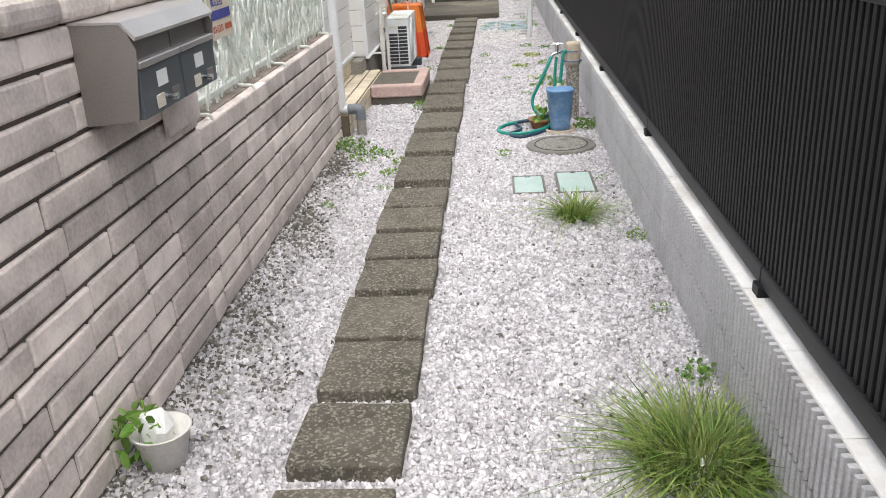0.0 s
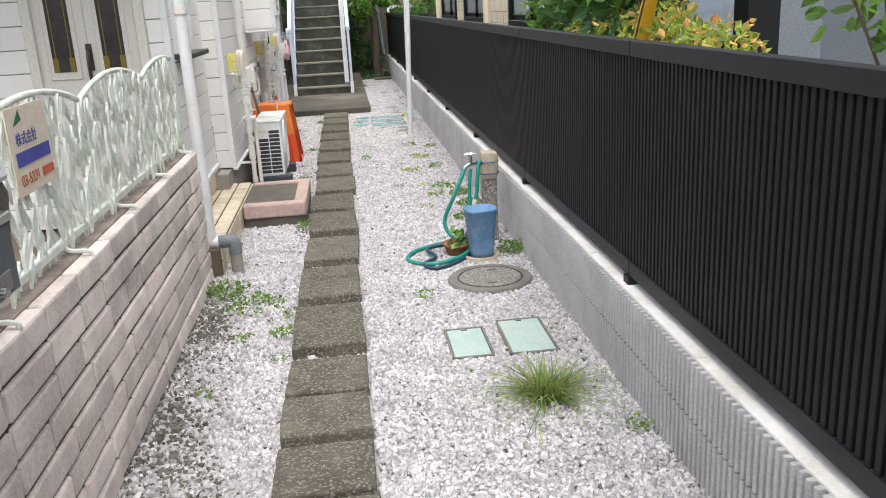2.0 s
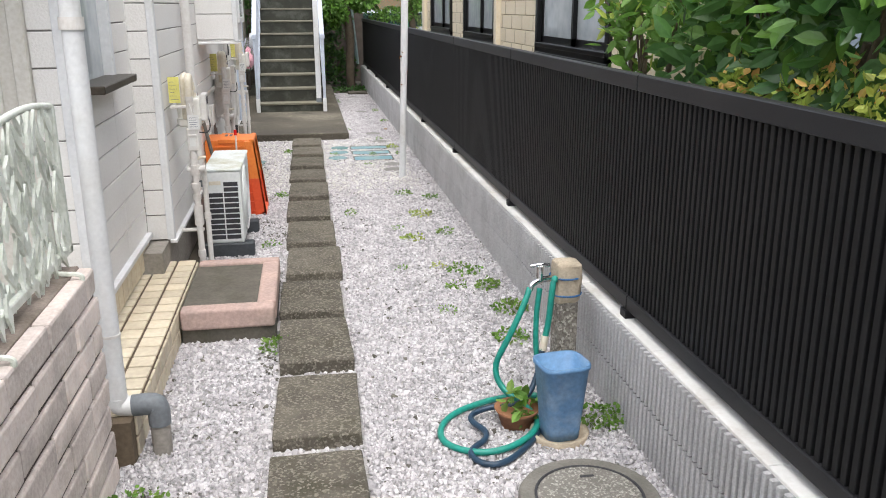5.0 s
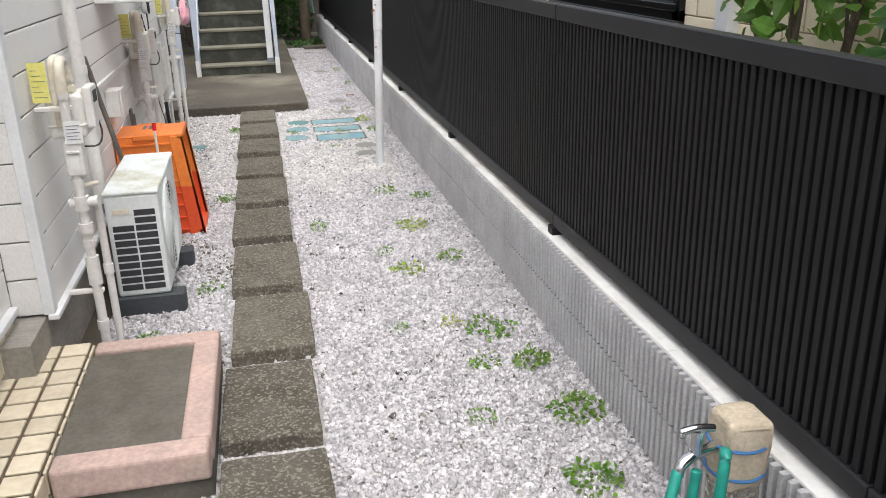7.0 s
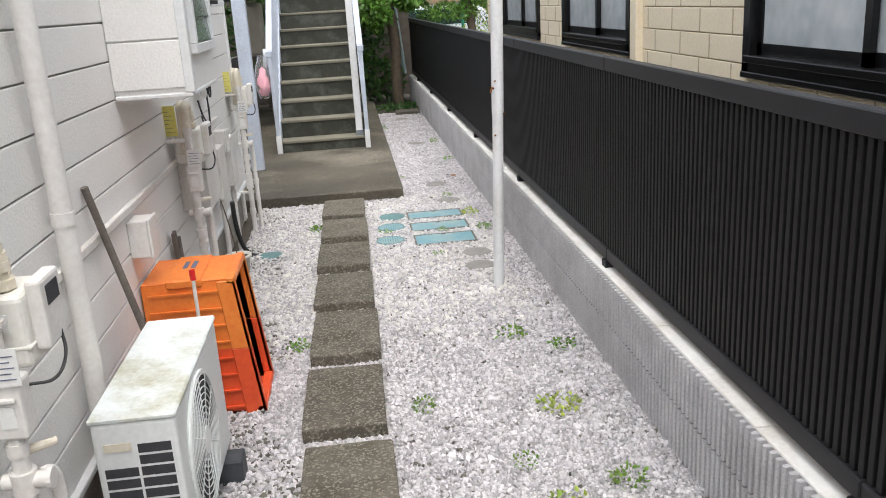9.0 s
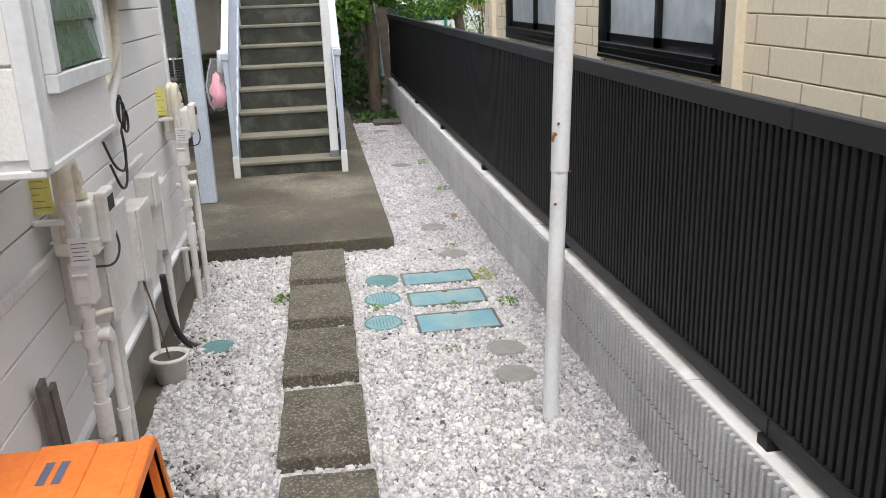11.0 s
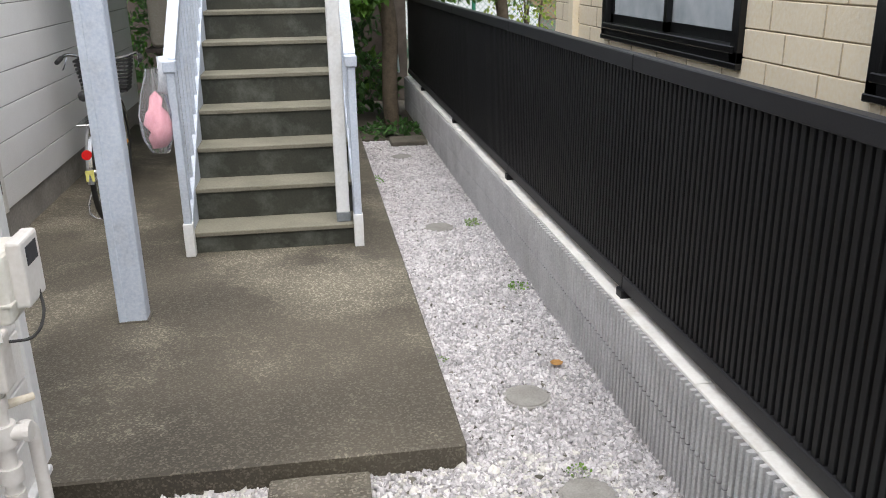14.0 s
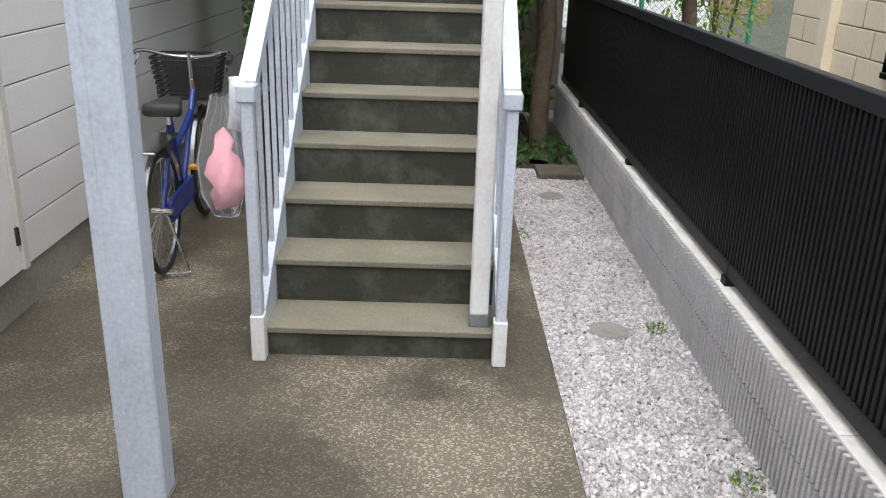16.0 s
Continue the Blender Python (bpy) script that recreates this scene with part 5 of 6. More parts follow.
wpole = thing("laundry_pole", "white painted steel pole with rust spots", "pole", (0.48, 11.57, 0), 0)
part("pole", cyl((0, 0, -0.05), (0.035, 0.0, 1.02), 0.031, n=20), M_WHITE, wpole, smooth=True)
part("upper_pole", cyl((0.035, 0.0, 1.02), (0.09, 0.0, 3.0), 0.034, n=20), M_WHITE, wpole, smooth=True)
for z, a in ((1.02, 0.5), (1.2, 2.0), (0.9, 4.0)):
    part("bolt", cyl((0.035, 0, z), (0.035 + 0.042 * math.cos(a), -0.042 * abs(math.sin(a)), z), 0.005, n=8), M_RUST, wpole)
part("rust_hook", tube([(0.01, -0.03, 1.16), (0.0, -0.05, 1.17), (-0.01, -0.05, 1.14)], 0.006, 6), M_RUST, wpole)
part("lamp_knob", cyl((0.06, -0.02, 1.83), (-0.03, -0.05, 1.82), 0.028, 0.02), M_WHITE, wpole)

# white bucket with weeds at the start
wb = thing("white_tub", "white plastic tub with a torn bag and weeds", "tub", (-1.0, 2.30, 0))
part("tub", lathe([(0, 0.0), (0.06, 0.0), (0.088, 0.12), (0.095, 0.125), (0.085, 0.125), (0.06, 0.02), (0, 0.02)], 24), M_POT, wb, smooth=True)
bg = lathe([(0.0, 0.02), (0.05, 0.05), (0.06, 0.12), (0.03, 0.17), (0.0, 0.18)], 12, centre=(-0.03, 0.02, 0.0))
for v in bg.verts:
    v.co += Vector((noise.noise(v.co * 20), noise.noise(v.co * 20 + Vector((4, 0, 0))), noise.noise(v.co * 18))) * 0.03
part("torn_bag", bg, M_PAPER, wb)
leaves("weed", [(-0.06, -0.02, 0.12, 0.07, 0.07, 0.09)], 60, 0.05, M_WEED, wb, 17, "")

# ---- beige house on the east side ----
HX = 1.62
east = siding_wall("wall_east_house", "x", HX, 7.3, 18.3, 0.2, 2.9, row=0.133, holes=((9.02, 10.86, 1.225, 2.6), (12.52, 14.30, 1.225, 2.6), (15.25, 17.12, 1.225, 2.6)), label="beige brick-pattern siding of the neighbouring house", mat=M_BEIGE, gap=M_BEIGEGAP, outward=-1)
part("east_plinth", box(1.64, 1.9, 7.3, 18.3, -0.1, 0.2), M_FOUND)
tagged(bpy.data.objects["east_plinth"], "grey plinth of the neighbouring house", "foundation", kind="structure")
joint = bmesh.new()
jr = random.Random(6)
for r in range(7, 20):
    z = 0.2 + 0.133 * r
    y = 7.3 + (0.13 if r % 2 else 0)
    while y < 18.2:
        inside = any(a - 0.02 < y < b + 0.02 and z > 1.2 for a, b in ((9.02, 10.86), (12.52, 14.30), (15.25, 17.12)))
        if not inside and z > 1.1:
            box(HX - 0.0035, HX + 0.002, y - 0.003, y + 0.003, z + 0.003, z + 0.124, 0, joint)
        y += 0.40
part("vertical_joints", joint, M_BEIGEGAP, east)
for y in (8.60, 12.38, 17.75):
    c = part("pilaster", box(HX - 0.05, HX + 0.02, y - 0.05, y + 0.06, 0.2, 2.9, 0.004), M_BEIGE if y > 9 else M_WHITE)
    tagged(c, "vertical trim board of the neighbouring house", "trim", kind="structure")
for n_, (y0, y1) in enumerate(((9.02, 10.86), (12.52, 14.30), (15.25, 17.12))):
    w = thing("window_%d" % (n_ + 1), "black aluminium sliding window with frosted panes", "window", (HX, y0, 1.225), kind="structure")
    Lw = y1 - y0
    for q in ((-0.03, 0.08, 0, 0.07, 0, 1.3), (-0.03, 0.08, Lw - 0.07, Lw, 0, 1.3), (-0.03, 0.08, 0, Lw, 0, 0.06), (-0.035, 0.0, -0.005, Lw + 0.005, -0.022, 0.008), (-0.04, 0.08, 0.03, Lw - 0.03, 0.05, 0.085)):
        part("frame", box(*q, 0.004), M_FRAME, w)
    for k in range(2):
        a0, a1 = (0.07, Lw / 2 + 0.03) if k else (Lw / 2 - 0.03, Lw - 0.07)
        x0 = 0.01 + 0.03 * k
        sash = part("sash", box(x0, x0 + 0.025, a0, a0 + 0.045, 0.085, 1.3), M_FRAME, w)
        part("stile", box(x0, x0 + 0.025, a1 - 0.045, a1, 0.085, 1.3), M_FRAME, sash)
        part("bottom_stile", box(x0, x0 + 0.025, a0, a1, 0.085, 0.14), M_FRAME, sash)
        part("pane", box(x0 + 0.008, x0 + 0.014, a0 + 0.045, a1 - 0.045, 0.14, 1.3), M_PANE, sash)
    part("lock", box(-0.035, -0.03, Lw / 2 - 0.02, Lw / 2 + 0.02, 0.06, 0.08), M_CHROME, w)

# Unseen ground, added pale to throw light up onto the beige wall.
bounce_strip = part("bounce_strip", box(0.90, 1.63, -1.5, 20.5, -0.05, 0.02), M_BOUNCE)
tagged(bounce_strip, "added pale strip between fence and house that bounces light", "ground", kind="structure")
part("wall_grey_house", box(3.1, 3.4, -3.0, 7.3, 0.0, 4.0), M_GREYWALL)
tagged(bpy.data.objects["wall_grey_house"], "smooth blue-grey wall behind the shrubs", "wall", kind="structure")
part("wall_grey_return", box(1.68, 3.1, 7.15, 7.3, 0.0, 4.0), M_GREYWALL)
tagged(bpy.data.objects["wall_grey_return"], "blue-grey return wall behind the shrubs", "wall", kind="structure")
for x, y, w_ in ((1.87, 5.67, 0.085), (3.0, 3.6, 0.05)):
    c = thing("porch_post", "dark grey aluminium carport post", "post", (x, y, 0))
    part("shaft", box(-w_, w_, -w_, w_, -0.05, 4.0, 0.004), M_RAIL, c)

gw = thing("window_4", "pale reflecting window with dark and brown frames", "window", (1.95, 7.15, 1.15), kind="structure")
part("pane", box(0.03, 0.67, -0.012, -0.004, 0.03, 1.5), M_SKYPANE, gw)
for x0, x1, mt in ((0.0, 0.03, M_FRAME), (0.52, 0.56, M_BROWNSASH), (0.67, 0.74, M_FRAME)):
    part("jamb", box(x0, x1, -0.035, 0.0, 0.0, 1.53, 0.003), mt, gw)
part("window_sill", box(0.0, 0.74, -0.05, 0.0, -0.03, 0.03, 0.003), M_FRAME, gw)

guard = thing("guy_guard", "yellow plastic guard round a leaning guy wire", "cable guard", (1.13, 5.54, 0))
part("guard_shell", cyl((0.0, 0.0, 1.0), (0.03, -1.0, 2.6), 0.034, n=18), M_GUARD, guard, smooth=True)
part("slit", cyl((-0.030, -0.012, 1.0), (0.0, -1.012, 2.6), 0.006, n=6), M_DARK, guard)
part("band", cyl((0.0125, -0.417, 1.667), (0.0138, -0.46, 1.737), 0.039, n=18), M_RUBBER, guard)
part("stake", cyl((-0.02, 0.62, -0.05), (0.0, 0.0, 1.0), 0.01, n=8), M_RAIL, guard)


def shrub(name, label, at, blobs, per, size, mat, seed, extra=None):
    t = thing(name, label, "shrub", at)
    r = random.Random(seed)
    tr = bmesh.new()
    for bx, by, bz, rx, ry, rz in blobs:
        tube([(0, 0, -0.1), (bx * 0.4, by * 0.4, bz * 0.5), (bx, by, bz)], 0.014, 6, tr, 2)
        for _ in range(3):
            tube([(bx * 0.7, by * 0.7, bz * 0.75), (bx + r.uniform(-rx, rx) * 0.6, by + r.uniform(-ry, ry) * 0.6, bz + r.uniform(0, rz) * 0.7)], 0.006, 5, tr, 1)
    part("branchwork", tr, M_BARK, t)
    leaves("crown", blobs, per, size, mat, t, seed, "")
    if extra:
        leaves("young_foliage", [(b[0], b[1], b[2] + b[5] * 0.35, b[3] * 0.95, b[4] * 0.95, b[5] * 0.8) for b in blobs], extra[1], extra[2], extra[0], t, seed + 50, "stuff")
    return t


shrub("aucuba_shrub", "large glossy dark green leafy shrub behind the fence", (1.36, 6.42, 0),
      [(0.0, 0.45, 1.45, 0.26, 0.34, 0.28), (0.05, 0.05, 1.55, 0.27, 0.36, 0.30), (0.0, -0.4, 1.50, 0.26, 0.34, 0.28), (0.02, 0.30, 1.95, 0.27, 0.36, 0.30), (0.05, -0.15, 2.05, 0.27, 0.36, 0.30), (0.0, -0.6, 1.9, 0.24, 0.30, 0.26), (0.0, 0.1, 1.2, 0.25, 0.5, 0.2)], 220, 0.105, M_LEAFDARK, 41, (M_LEAF, 110, 0.10))
shrub("maple_shrub", "yellow-green shrub with orange young leaves", (1.3, 5.8, 0.07),
      [(0.0, -0.5, 1.22, 0.18, 0.24, 0.15), (0.05, -0.15, 1.27, 0.19, 0.26, 0.15), (-0.02, 0.25, 1.24, 0.18, 0.26, 0.14), (-0.05, 0.65, 1.22, 0.16, 0.26, 0.13), (0.12, -0.75, 1.18, 0.16, 0.18, 0.14)], 420, 0.04, M_LEAFLIGHT, 42, (M_LEAFORANGE, 70, 0.045))
shrub("camellia_shrub", "young upright green shrub near the dark post", (1.55, 4.0, 0),
      [(0.0, 0.1, 1.55, 0.25, 0.3, 0.25), (0.1, -0.25, 1.7, 0.25, 0.3, 0.3), (-0.05, -0.5, 1.45, 0.25, 0.3, 0.2), (0.3, -0.2, 2.0, 0.3, 0.35, 0.3)], 150, 0.085, M_LEAF, 43, (M_LEAFLIGHT, 40, 0.08))
shrub("camellia_shrub", "leafy green shrub beside the beige wall", (1.32, 7.72, 0),
      [(0.0, 0.0, 1.45, 0.22, 0.3, 0.25), (0.05, -0.3, 1.7, 0.25, 0.3, 0.25), (0.0, 0.25, 1.65, 0.2, 0.25, 0.2)], 170, 0.085, M_LEAF, 44, (M_LEAFLIGHT, 50, 0.08))

# ---- planting and street beyond the stairs ----
tree = thing("tree", "slender tree trunk with dark foliage at the yard's end", "tree", (0.50, 20.7, 0))
tk = bmesh.new()
pts = [(0, 0, -0.05), (-0.02, 0, 0.5), (0.02, 0.02, 1.0), (-0.04, 0, 1.45), (-0.10, 0.02, 1.9), (-0.02, 0, 2.6), (0.05, 0, 3.6)]
tube(pts, 0.085, 10, tk, 2)
tube([(-0.04, 0, 1.4), (-0.25, 0.05, 1.75), (-0.3, 0.1, 2.6)], 0.04, 8, tk, 2)
tube([(0, 0, 1.9), (0.2, 0, 2.4), (0.3, 0.1, 3.0)], 0.03, 8, tk, 2)
part("trunk", tk, M_BARK, tree, smooth=True)
leaves("crown", [(-0.35, 0.2, 2.1, 0.4, 0.4, 0.6), (0.1, 0.0, 2.9, 0.8, 0.7, 0.6), (0.5, 0.2, 2.4, 0.4, 0.4, 0.5), (0.25, -0.1, 1.75, 0.3, 0.3, 0.2), (-0.3, -0.3, 1.5, 0.25, 0.25, 0.25)], 500, 0.11, M_LEAF, tree, 51, "")
for at, blobs, seed in (((-0.15, 21.2, 0), [(-0.1, 0.2, 0.7, 0.5, 0.4, 0.6), (0.2, 0.1, 1.4, 0.5, 0.4, 0.6), (-0.2, 0.2, 2.1, 0.6, 0.4, 0.6), (0.3, 0.3, 0.4, 0.5, 0.4, 0.4), (0.0, 0.0, 2.9, 0.7, 0.5, 0.6)], 52),
                        ((-1.6, 21.6, 0), [(-0.5, 0.2, 0.9, 0.5, 0.4, 0.7), (0.1, 0.2, 1.3, 0.6, 0.4, 0.8), (0.6, 0.2, 0.8, 0.5, 0.4, 0.7), (-0.3, 0.2, 2.0, 0.7, 0.4, 0.7), (0.5, 0.3, 2.2, 0.6, 0.4, 0.7)], 53)):
    shrub("hedge_shrub", "dense dark green shrub behind the stairs", at, blobs, 520, 0.10, M_LEAFDARK, seed, (M_LEAF, 120, 0.10))
# Dark backing added here; it fills the gaps between the shrubs' leaves.
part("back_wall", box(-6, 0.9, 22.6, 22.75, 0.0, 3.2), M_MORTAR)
tagged(bpy.data.objects["back_wall"], "added dark wall hidden behind shrubs", "wall", kind="structure")
tank = thing("tank", "beige plastic tank on a shelf behind the stairs", "tank", (-1.62, 19.9, 1.0))
part("tank_body", box(-0.16, 0.16, -0.2, 0.2, 0.0, 0.75, 0.05, segs=3), M_CREAM, tank)
part("shelf", box(-0.2, 0.2, -0.24, 0.24, -0.04, 0.0), M_WOOD, tank)
part("leg", box(0.14, 0.18, 0.16, 0.2, -0.92, -0.04), M_WOOD, tank)
part("leg", box(-0.18, -0.14, 0.16, 0.2, -0.92, -0.04), M_WOOD, tank)
part("drain_pipe", tube([(-0.22, -0.2, -0.85), (-0.22, -0.2, -0.4), (-0.1, -0.2, -0.35)], 0.045, 10), M_PVC, tank, smooth=True)
soilbed = part("soil_bed", box(0.10, 0.79, 19.95, 22.5, -0.05, 0.012), M_SOIL)
tagged(soilbed, "dark earth strip under the tree", "ground", kind="structure")
stone = thing("stone_edging", "mossy brown stone edging across the gravel's end", "edging", (0.56, 19.75, 0))
part("edge_stone", box(-0.18, 0.18, -0.16, 0.16, -0.03, 0.05, 0.012, segs=2), M_DARKCONC, stone)
leaves("ground_ivy", [(0.25 + 0.12 * k, 20.2 + 0.25 * (k % 3), 0.03, 0.2, 0.25, 0.04) for k in range(5)], 70, 0.07, M_LEAFDARK, None, 61)
tagged(bpy.data.objects["ground_ivy"], "low dark ground plants under the tree", "ground cover", kind="stuff")

pine = thing("cloud_pine", "clipped cloud-pruned conifer beyond the fence", "tree", (1.75, 21.0, 0))
part("trunk", tube([(0, 0, -0.05), (0.1, 0, 0.9), (-0.05, 0, 1.8), (0.05, 0, 2.8)], 0.07, 8), M_BARK, pine, smooth=True)
leaves("crown", [(-0.35, 0, 1.45, 0.5, 0.4, 0.14), (0.35, -0.1, 1.65, 0.45, 0.4, 0.13), (-0.1, 0, 1.9, 0.5, 0.4, 0.15), (0.1, 0, 2.25, 0.4, 0.4, 0.14), (-0.3, 0.1, 2.5, 0.4, 0.3, 0.14)], 700, 0.07, M_LEAF, pine, 71, "")
shrub("far_shrub", "bright green shrub beside the neighbouring house", (2.3, 21.6, 0), [(-0.1, 0, 1.3, 0.5, 0.5, 0.4), (0.2, 0.1, 1.7, 0.4, 0.4, 0.3), (0.0, 0.4, 2.0, 0.4, 0.4, 0.3)], 420, 0.06, M_LEAFLIGHT, 72, (M_LEAF, 200, 0.06))
cf = thing("mesh_fence", "green wire-mesh fence along the street", "fence", (0.7, 24.2, 0))
for k in range(5):
    part("post", cyl((1.4 * k, 0, -0.05), (1.4 * k, 0, 1.95), 0.03, n=10), M_CHAIN, cf)
part("top_bar", cyl((0, 0, 1.92), (5.6, 0, 1.92), 0.022, n=8), M_CHAIN, cf)
mesh_bm = bmesh.new()
for k in range(-22, 70):
    x = 0.08 * k
    a, b = max(0.0, x), min(5.6, x + 1.8)
    if b > a:
        cyl((a, 0, 0.1 + a - x), (b, 0, 0.1 + b - x), 0.003, n=3, bm=mesh_bm, caps=False)
        cyl((a, 0.005, 1.9 - (a - x)), (b, 0.005, 1.9 - (b - x)), 0.003, n=3, bm=mesh_bm, caps=False)
tagged(part("wire_mesh", mesh_bm, M_CHAIN, cf), kind="stuff")
car = thing("car", "white parked car beyond the mesh fence", "car", (2.0, 28.5, 0))
cb = bmesh.new()
prof = [(-2.0, 0.35), (-2.05, 0.8), (-1.3, 1.0), (-0.7, 1.5), (0.9, 1.52), (1.7, 1.0), (2.1, 0.85), (2.1, 0.35)]
a = [cb.verts.new((x, -0.8, z)) for x, z in prof]
b = [cb.verts.new((x, 0.8, z)) for x, z in prof]
cb.faces.new(a)
cb.faces.new(b[::-1])
for k in range(8):
    cb.faces.new((a[k], b[k], b[(k + 1) % 8], a[(k + 1) % 8]))
bmesh.ops.bevel(cb, geom=cb.edges[:], offset=0.08, segments=2, affect="EDGES")
bmesh.ops.recalc_face_normals(cb, faces=cb.faces)
part("body", cb, M_CARWHITE, car, smooth=False)
part("side_window", box(-0.75, 0.9, -0.815, -0.80, 1.05, 1.42, 0.01), M_FRAME, car)
for x in (-1.3, 1.35):
    for s in (-1, 1):
        wv = part("wheel", cyl((x, 0.62 * s, 0.31), (x, 0.83 * s, 0.31), 0.31, n=28), M_RUBBER, car)
        part("rim", cyl((x, 0.82 * s, 0.31), (x, 0.845 * s, 0.31), 0.19, n=24), M_CHROME, wv)
far = part("far_house", box(-8, 9, 38, 46, 0, 3.4), M_BROWNWALL)
tagged(far, "brown house across the street", "house", kind="structure")
tarp = thing("tarp", "pale folded tarpaulin hung at the fence end", "tarpaulin", (0.62, 22.2, 0.4))
tb = bmesh.new()
n_ = 14
cols = [[tb.verts.new((0.02 + 0.03 * math.sin(k * 1.9) + 0.2 * (1 - j / 6) * 0.5, 0.04 * k, 1.15 * j / 6)) for j in range(7)] for k in range(n_)]
for p, q in zip(cols, cols[1:]):
    for j in range(6):
        tb.faces.new((p[j], q[j], q[j + 1], p[j + 1]))
bmesh.ops.solidify(tb, geom=tb.faces[:], thickness=0.006)
part("sheet", tb, M_SHEET, tarp, smooth=True)

# ---- grass clumps and weeds ----


def grass_clump(x, y, r, h, count, seed, label):
    t = thing("grass_clump", label, "grass", (x, y, 0))
    g = np.random.default_rng(seed)
    verts, faces = [], []
    for _ in range(count):
        a, q = g.uniform(0, 6.283), r * 0.75 * math.sqrt(g.uniform(0, 1))
        px, py = q * math.cos(a), q * math.sin(a)
        out = g.uniform(0, 6.283)
        lean = g.uniform(0.5, 1.9) * (0.45 + q / r)
        H = h * g.uniform(0.6, 1.2)
        w = g.uniform(0.0026, 0.0058)
        dx, dy = 0.6 * math.cos(a) + 0.6 * math.cos(out), 0.6 * math.sin(a) + 0.6 * math.sin(out)
        i = len(verts)
        for s in (0.0, 0.4, 0.75, 1.0):
            bend = lean * s * s * H * 0.8
            c = (px + dx * bend, py + dy * bend, -0.01 + H * s * max(0.12, 1 - 0.42 * lean * s))
            ww = w * (1 - s * 0.85)
            verts += [(c[0] - dy * ww, c[1] + dx * ww, c[2]), (c[0] + dy * ww, c[1] - dx * ww, c[2])]
        for k in range(3):
            faces.append((i + 2 * k, i + 2 * k + 1, i + 2 * k + 3, i + 2 * k + 2))
    raw("blade_mass", verts, faces, M_GRASS, t, "stuff")
    return t


grass_clump(0.60, 2.26, 0.22, 0.21, 1150, 1, "large tufted clump of ornamental grass in the gravel")
grass_clump(0.44, 4.42, 0.10, 0.19, 420, 2, "small tuft of ornamental grass in the gravel")


def weed(x, y, r, h, count, seed, mat=None, label="small green weed growing through the gravel"):
    t = thing("weed", label, "weed", (x, y, 0), group="weeds in the gravel")
    leaves("foliage", [(0, 0, h * 0.4, r * 1.1, r * 1.1, h * 0.4)], int(count * 1.9), max(0.012, min(0.022, r * 0.3)), mat or M_WEED, t, seed, "", 0.0, 1.4)
    return t


for k, (x, y, r, h, c) in enumerate(((0.70, 2.75, 0.06, 0.07, 50), (0.72, 2.2, 0.08, 0.10, 90), (-1.02, 6.05, 0.11, 0.10, 120), (-0.84, 5.82, 0.15, 0.05, 110), (-0.86, 5.35, 0.05, 0.04, 30),
                                     (-0.66, 5.35, 0.06, 0.05, 45), (-0.62, 5.62, 0.05, 0.05, 45), (-0.66, 5.05, 0.04, 0.04, 30), (-0.95, 4.75, 0.04, 0.03, 25), (0.08, 5.72, 0.05, 0.06, 45), (0.70, 6.42, 0.08, 0.10, 90),
                                     (0.66, 5.1, 0.04, 0.04, 25), (0.71, 4.1, 0.05, 0.06, 40), (-0.60, 7.42, 0.08, 0.07, 70), (0.55, 7.35, 0.08, 0.05, 70), (0.30, 7.8, 0.05, 0.04, 35), (0.64, 7.75, 0.09, 0.07, 80),
                                     (0.60, 8.15, 0.07, 0.08, 70), (0.42, 8.2, 0.06, 0.04, 40), (0.52, 8.5, 0.10, 0.04, 70), (0.38, 8.6, 0.05, 0.04, 30), (0.14, 8.6, 0.04, 0.03, 20), (0.55, 9.4, 0.06, 0.06, 50),
                                     (0.30, 9.3, 0.08, 0.04, 50), (0.45, 10.0, 0.08, 0.05, 60), (0.22, 9.6, 0.05, 0.04, 30), (-0.10, 10.1, 0.05, 0.06, 45), (0.62, 10.6, 0.06, 0.05, 45), (0.40, 10.8, 0.07, 0.04, 40),
                                     (0.56, 13.3, 0.06, 0.07, 50), (0.30, 12.87, 0.04, 0.05, 35), (0.60, 12.85, 0.05, 0.06, 45), (-0.12, 12.95, 0.05, 0.04, 35), (-0.62, 13.2, 0.07, 0.04, 60), (0.46, 13.95, 0.04, 0.06, 30),
                                     (0.66, 16.9, 0.05, 0.06, 45), (0.68, 15.7, 0.05, 0.05, 40), (0.12, 18.2, 0.05, 0.08, 45), (-0.70, 9.3, 0.06, 0.04, 35), (-0.66, 10.9, 0.06, 0.04, 35), (0.12, 14.9, 0.04, 0.04, 25), (0.20, 12.3, 0.04, 0.04, 25), (-0.95, 8.75, 0.06, 0.05, 40), (0.68, 3.3, 0.04, 0.04, 25))):
    weed(x, y, r, h, c, 200 + k, M_LEAFLIGHT if k in (23, 24, 20, 29) else None)
dl = thing("dry_leaf", "curled orange dry leaf on the gravel", "leaf", (0.62, 14.75, 0.02))
part("blade", lathe([(0.0, 0.0), (0.02, 0.006), (0.03, 0.012)], 7), M_DRY, dl)

# ---- gravel, loose stones ----


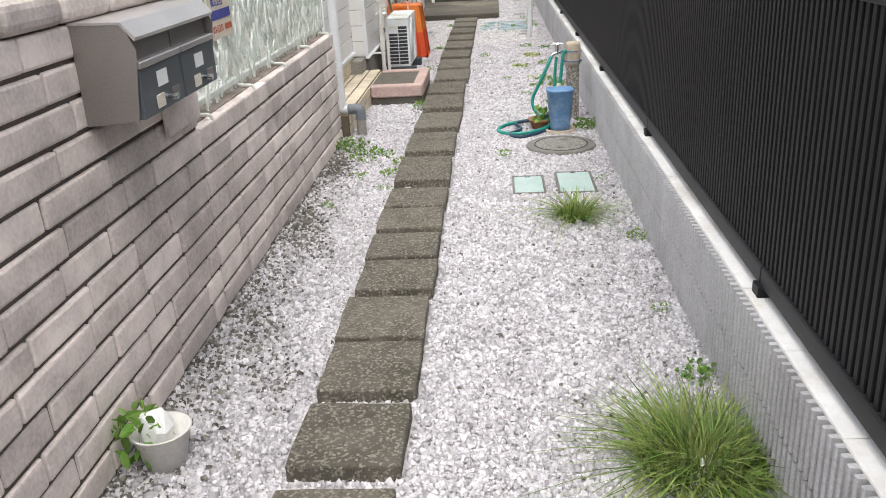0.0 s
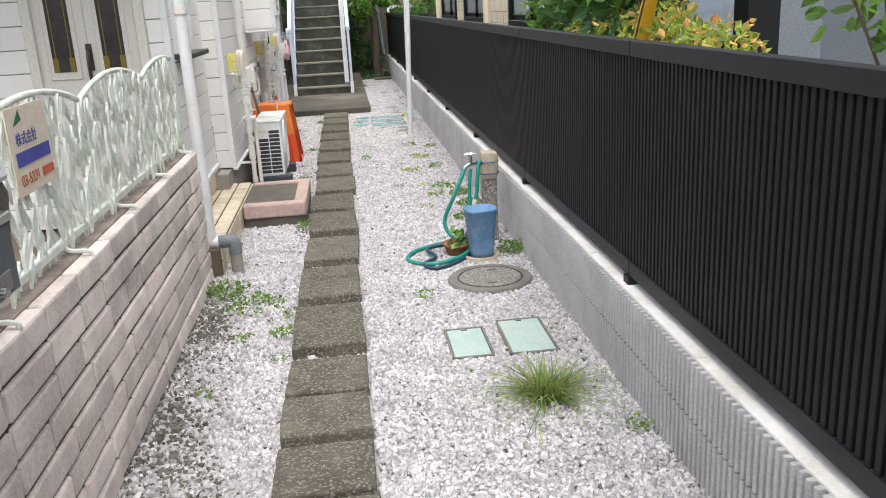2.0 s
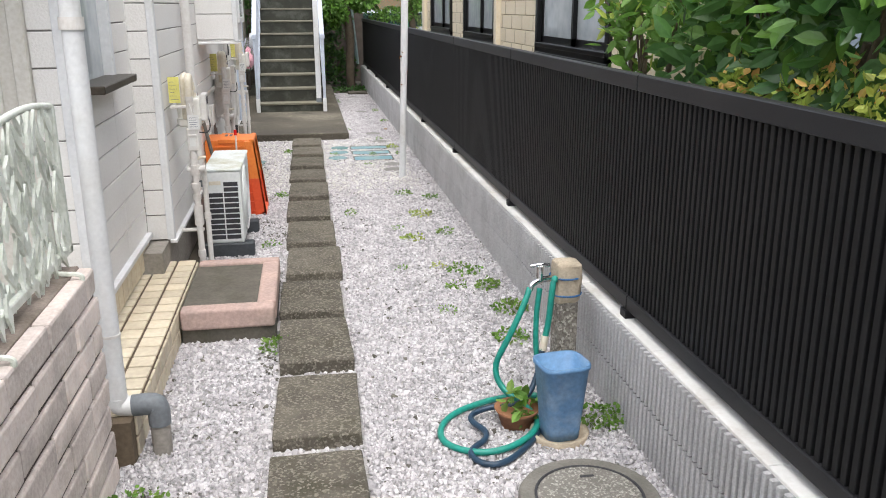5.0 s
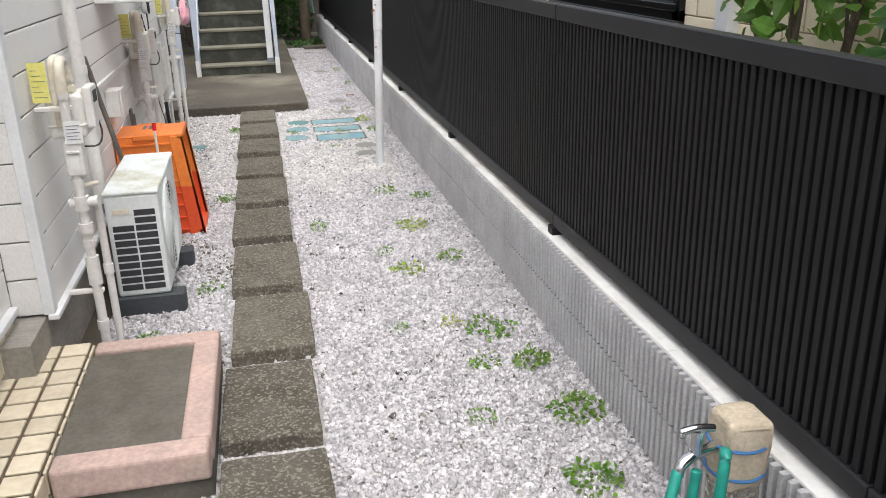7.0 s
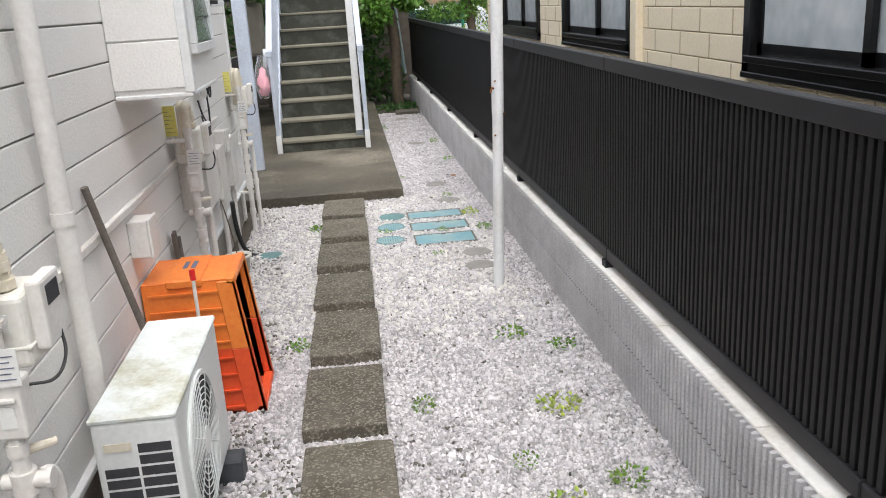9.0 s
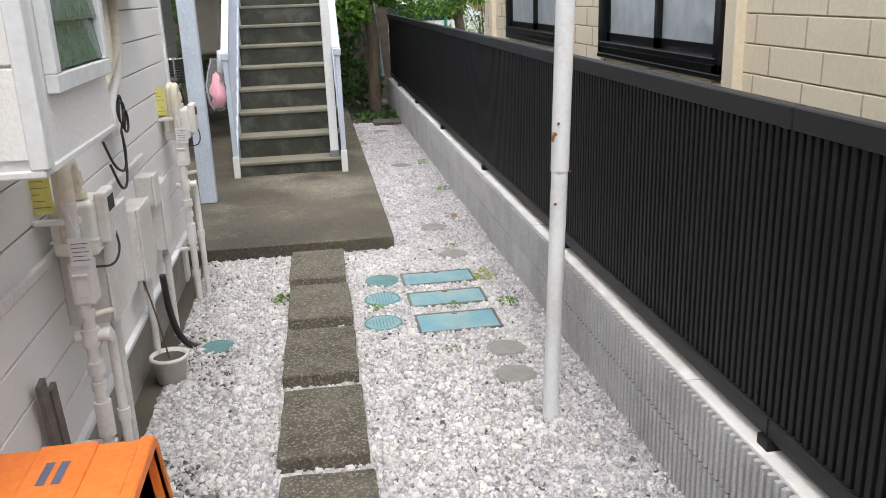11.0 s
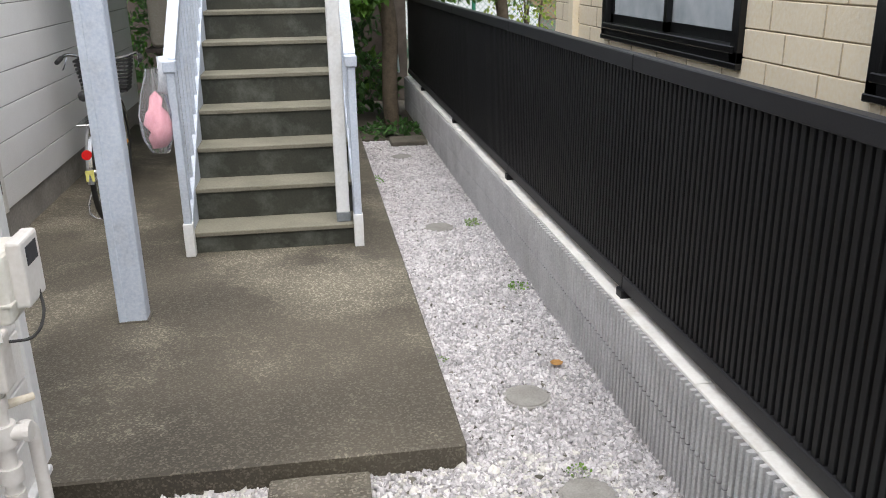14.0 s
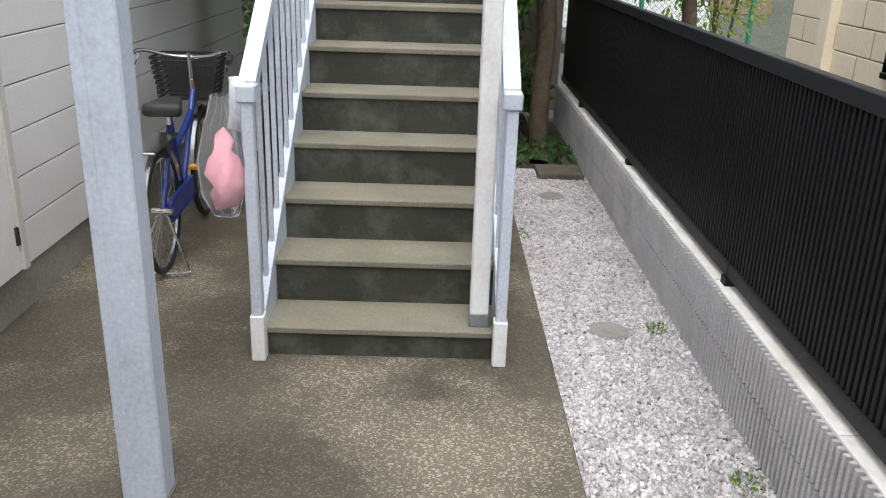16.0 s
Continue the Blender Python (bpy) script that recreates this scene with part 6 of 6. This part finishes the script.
def stones(name, count, x0, x1, y0, y1, size, mat, seed, keep, label):
    g = np.random.default_rng(seed)
    wedge = np.array([(-1.1, -1, -1), (1.1, -0.9, -1), (0, 1.25, -1), (-0.9, -0.8, 1), (0.95, -0.7, 1), (0, 1.0, 1)], float)
    quads = np.array([(0, 1, 4, 3), (1, 2, 5, 4), (2, 0, 3, 5)])
    tops = np.array([(3, 4, 5)])
    x, y = g.uniform(x0, x1, count), g.uniform(y0, y1, count)
    ok = keep(x, y, g)
    x, y = x[ok], y[ok]
    n = len(x)
    s = size * np.exp(g.normal(0, 0.28, n))[:, None, None] * 0.5
    v = wedge[None] * s * g.uniform(0.6, 1.05, (n, 6, 3)) * np.stack([g.uniform(0.8, 1.5, n), g.uniform(0.7, 1.1, n), g.uniform(0.4, 0.85, n)], 1)[:, None, :]
    a, b = g.uniform(0, 6.283, n), g.normal(0, 0.45, n)
    ca, sa, cb, sb = np.cos(a), np.sin(a), np.cos(b), np.sin(b)
    vx, vz = v[:, :, 0] * cb[:, None] + v[:, :, 2] * sb[:, None], -v[:, :, 0] * sb[:, None] + v[:, :, 2] * cb[:, None]
    X, Y = vx * ca[:, None] - v[:, :, 1] * sa[:, None], vx * sa[:, None] + v[:, :, 1] * ca[:, None]
    P = np.stack([X + x[:, None], Y + y[:, None], vz + g.uniform(-0.004, 0.008, n)[:, None]], 2).reshape(-1, 3)
    base = 6 * np.arange(n)[:, None, None]
    F = np.concatenate([(quads[None] + base).ravel(), (tops[None] + base).ravel()])
    starts = np.concatenate([np.arange(0, 12 * n, 4), 12 * n + np.arange(0, 3 * n, 3)]).astype(np.int32)
    me = bpy.data.meshes.new(name)
    me.vertices.add(len(P))
    me.vertices.foreach_set("co", P.ravel())
    me.loops.add(F.size)
    me.loops.foreach_set("vertex_index", F.astype(np.int32))
    me.polygons.add(len(starts))
    me.polygons.foreach_set("loop_start", starts)
    me.update(calc_edges=True)
    me.materials.append(mat)
    return tagged(new(name, me), label, "gravel", kind="stuff")


def free(x, y):
    """Where loose stone may lie: not on pavers, lids, step or slab."""
    ok = ~((x > -0.60) & (x < -0.25) & (y < 14.08) & ((y[:, None] > np.array(fronts)[None]) & (y[:, None] < np.array(backs)[None] + 0.01)).any(1))
    for a, b, c, d in ((0.118, 0.315, 4.86, 5.21), (0.382, 0.61, 4.85, 5.27), (0.07, 0.51, 12.54, 12.80), (0.07, 0.51, 12.92, 13.15), (0.07, 0.51, 13.28, 13.50), (-1.09, -0.61, 7.57, 8.46), (-3, 0.1, 14.07, 30), (-3, -1.09, 6.4, 8.46), (-1.15, -0.80, 9.08, 9.16), (-3, -1.24, 8.4, 14.1)):
        ok &= ~((x > a) & (x < b) & (y > c) & (y < d))
    for a, b, r in ((0.475, 5.92, 0.235), (-0.048, 13.41, 0.1), (-0.073, 13.09, 0.1), (-0.099, 12.73, 0.1), (-0.94, 12.61, 0.08), (0.461, 12.27, 0.095), (0.438, 11.98, 0.095), (0.459, 13.83, 0.095), (0.428, 14.52, 0.095), (0.43, 16.9, 0.095), (0.427, 19.14, 0.09), (0.5, 6.36, 0.1)):
        ok &= (x - a) ** 2 + (y - b) ** 2 > r * r
    return ok


def dirt(x, y):
    """Share of dirty stone: a strip along the pink wall, patches elsewhere."""
    d = 0.75 * np.clip(1 - (x + 1.13) / 0.30, 0, 1) * (y < 6.2) + 0.035
    return np.clip(d + 0.35 * (np.sin(x * 9 + y * 3.1) * np.sin(y * 2.3 + 1) > 0.55) * (x < -0.5), 0, 0.9)


stones("gravel", 330000, -1.14, 0.775, 0.9, 19.9, 0.0158, M_STONE, 11, lambda x, y, g: free(x, y) & (g.uniform(size=x.size) > dirt(x, y)) & ((y < 10.8) | (y > 13.9) | (x > 0.5) | (g.uniform(size=x.size) > 0.3)), "crushed pale grey and white gravel")
stones("dirty_gravel", 150000, -1.14, 0.765, 0.6, 19.9, 0.015, M_STONE_DARK, 12, lambda x, y, g: free(x, y) & (g.uniform(size=x.size) < dirt(x, y)), "dark dirty gravel along the walls")
stones("white_pebbles", 9000, -1.14, 0.62, 10.7, 14.1, 0.022, M_PEBBLE, 13, lambda x, y, g: free(x, y) & (g.uniform(size=x.size) < np.clip((y - 10.7) / 0.8, 0, 1)), "larger white pebbles near the slab")
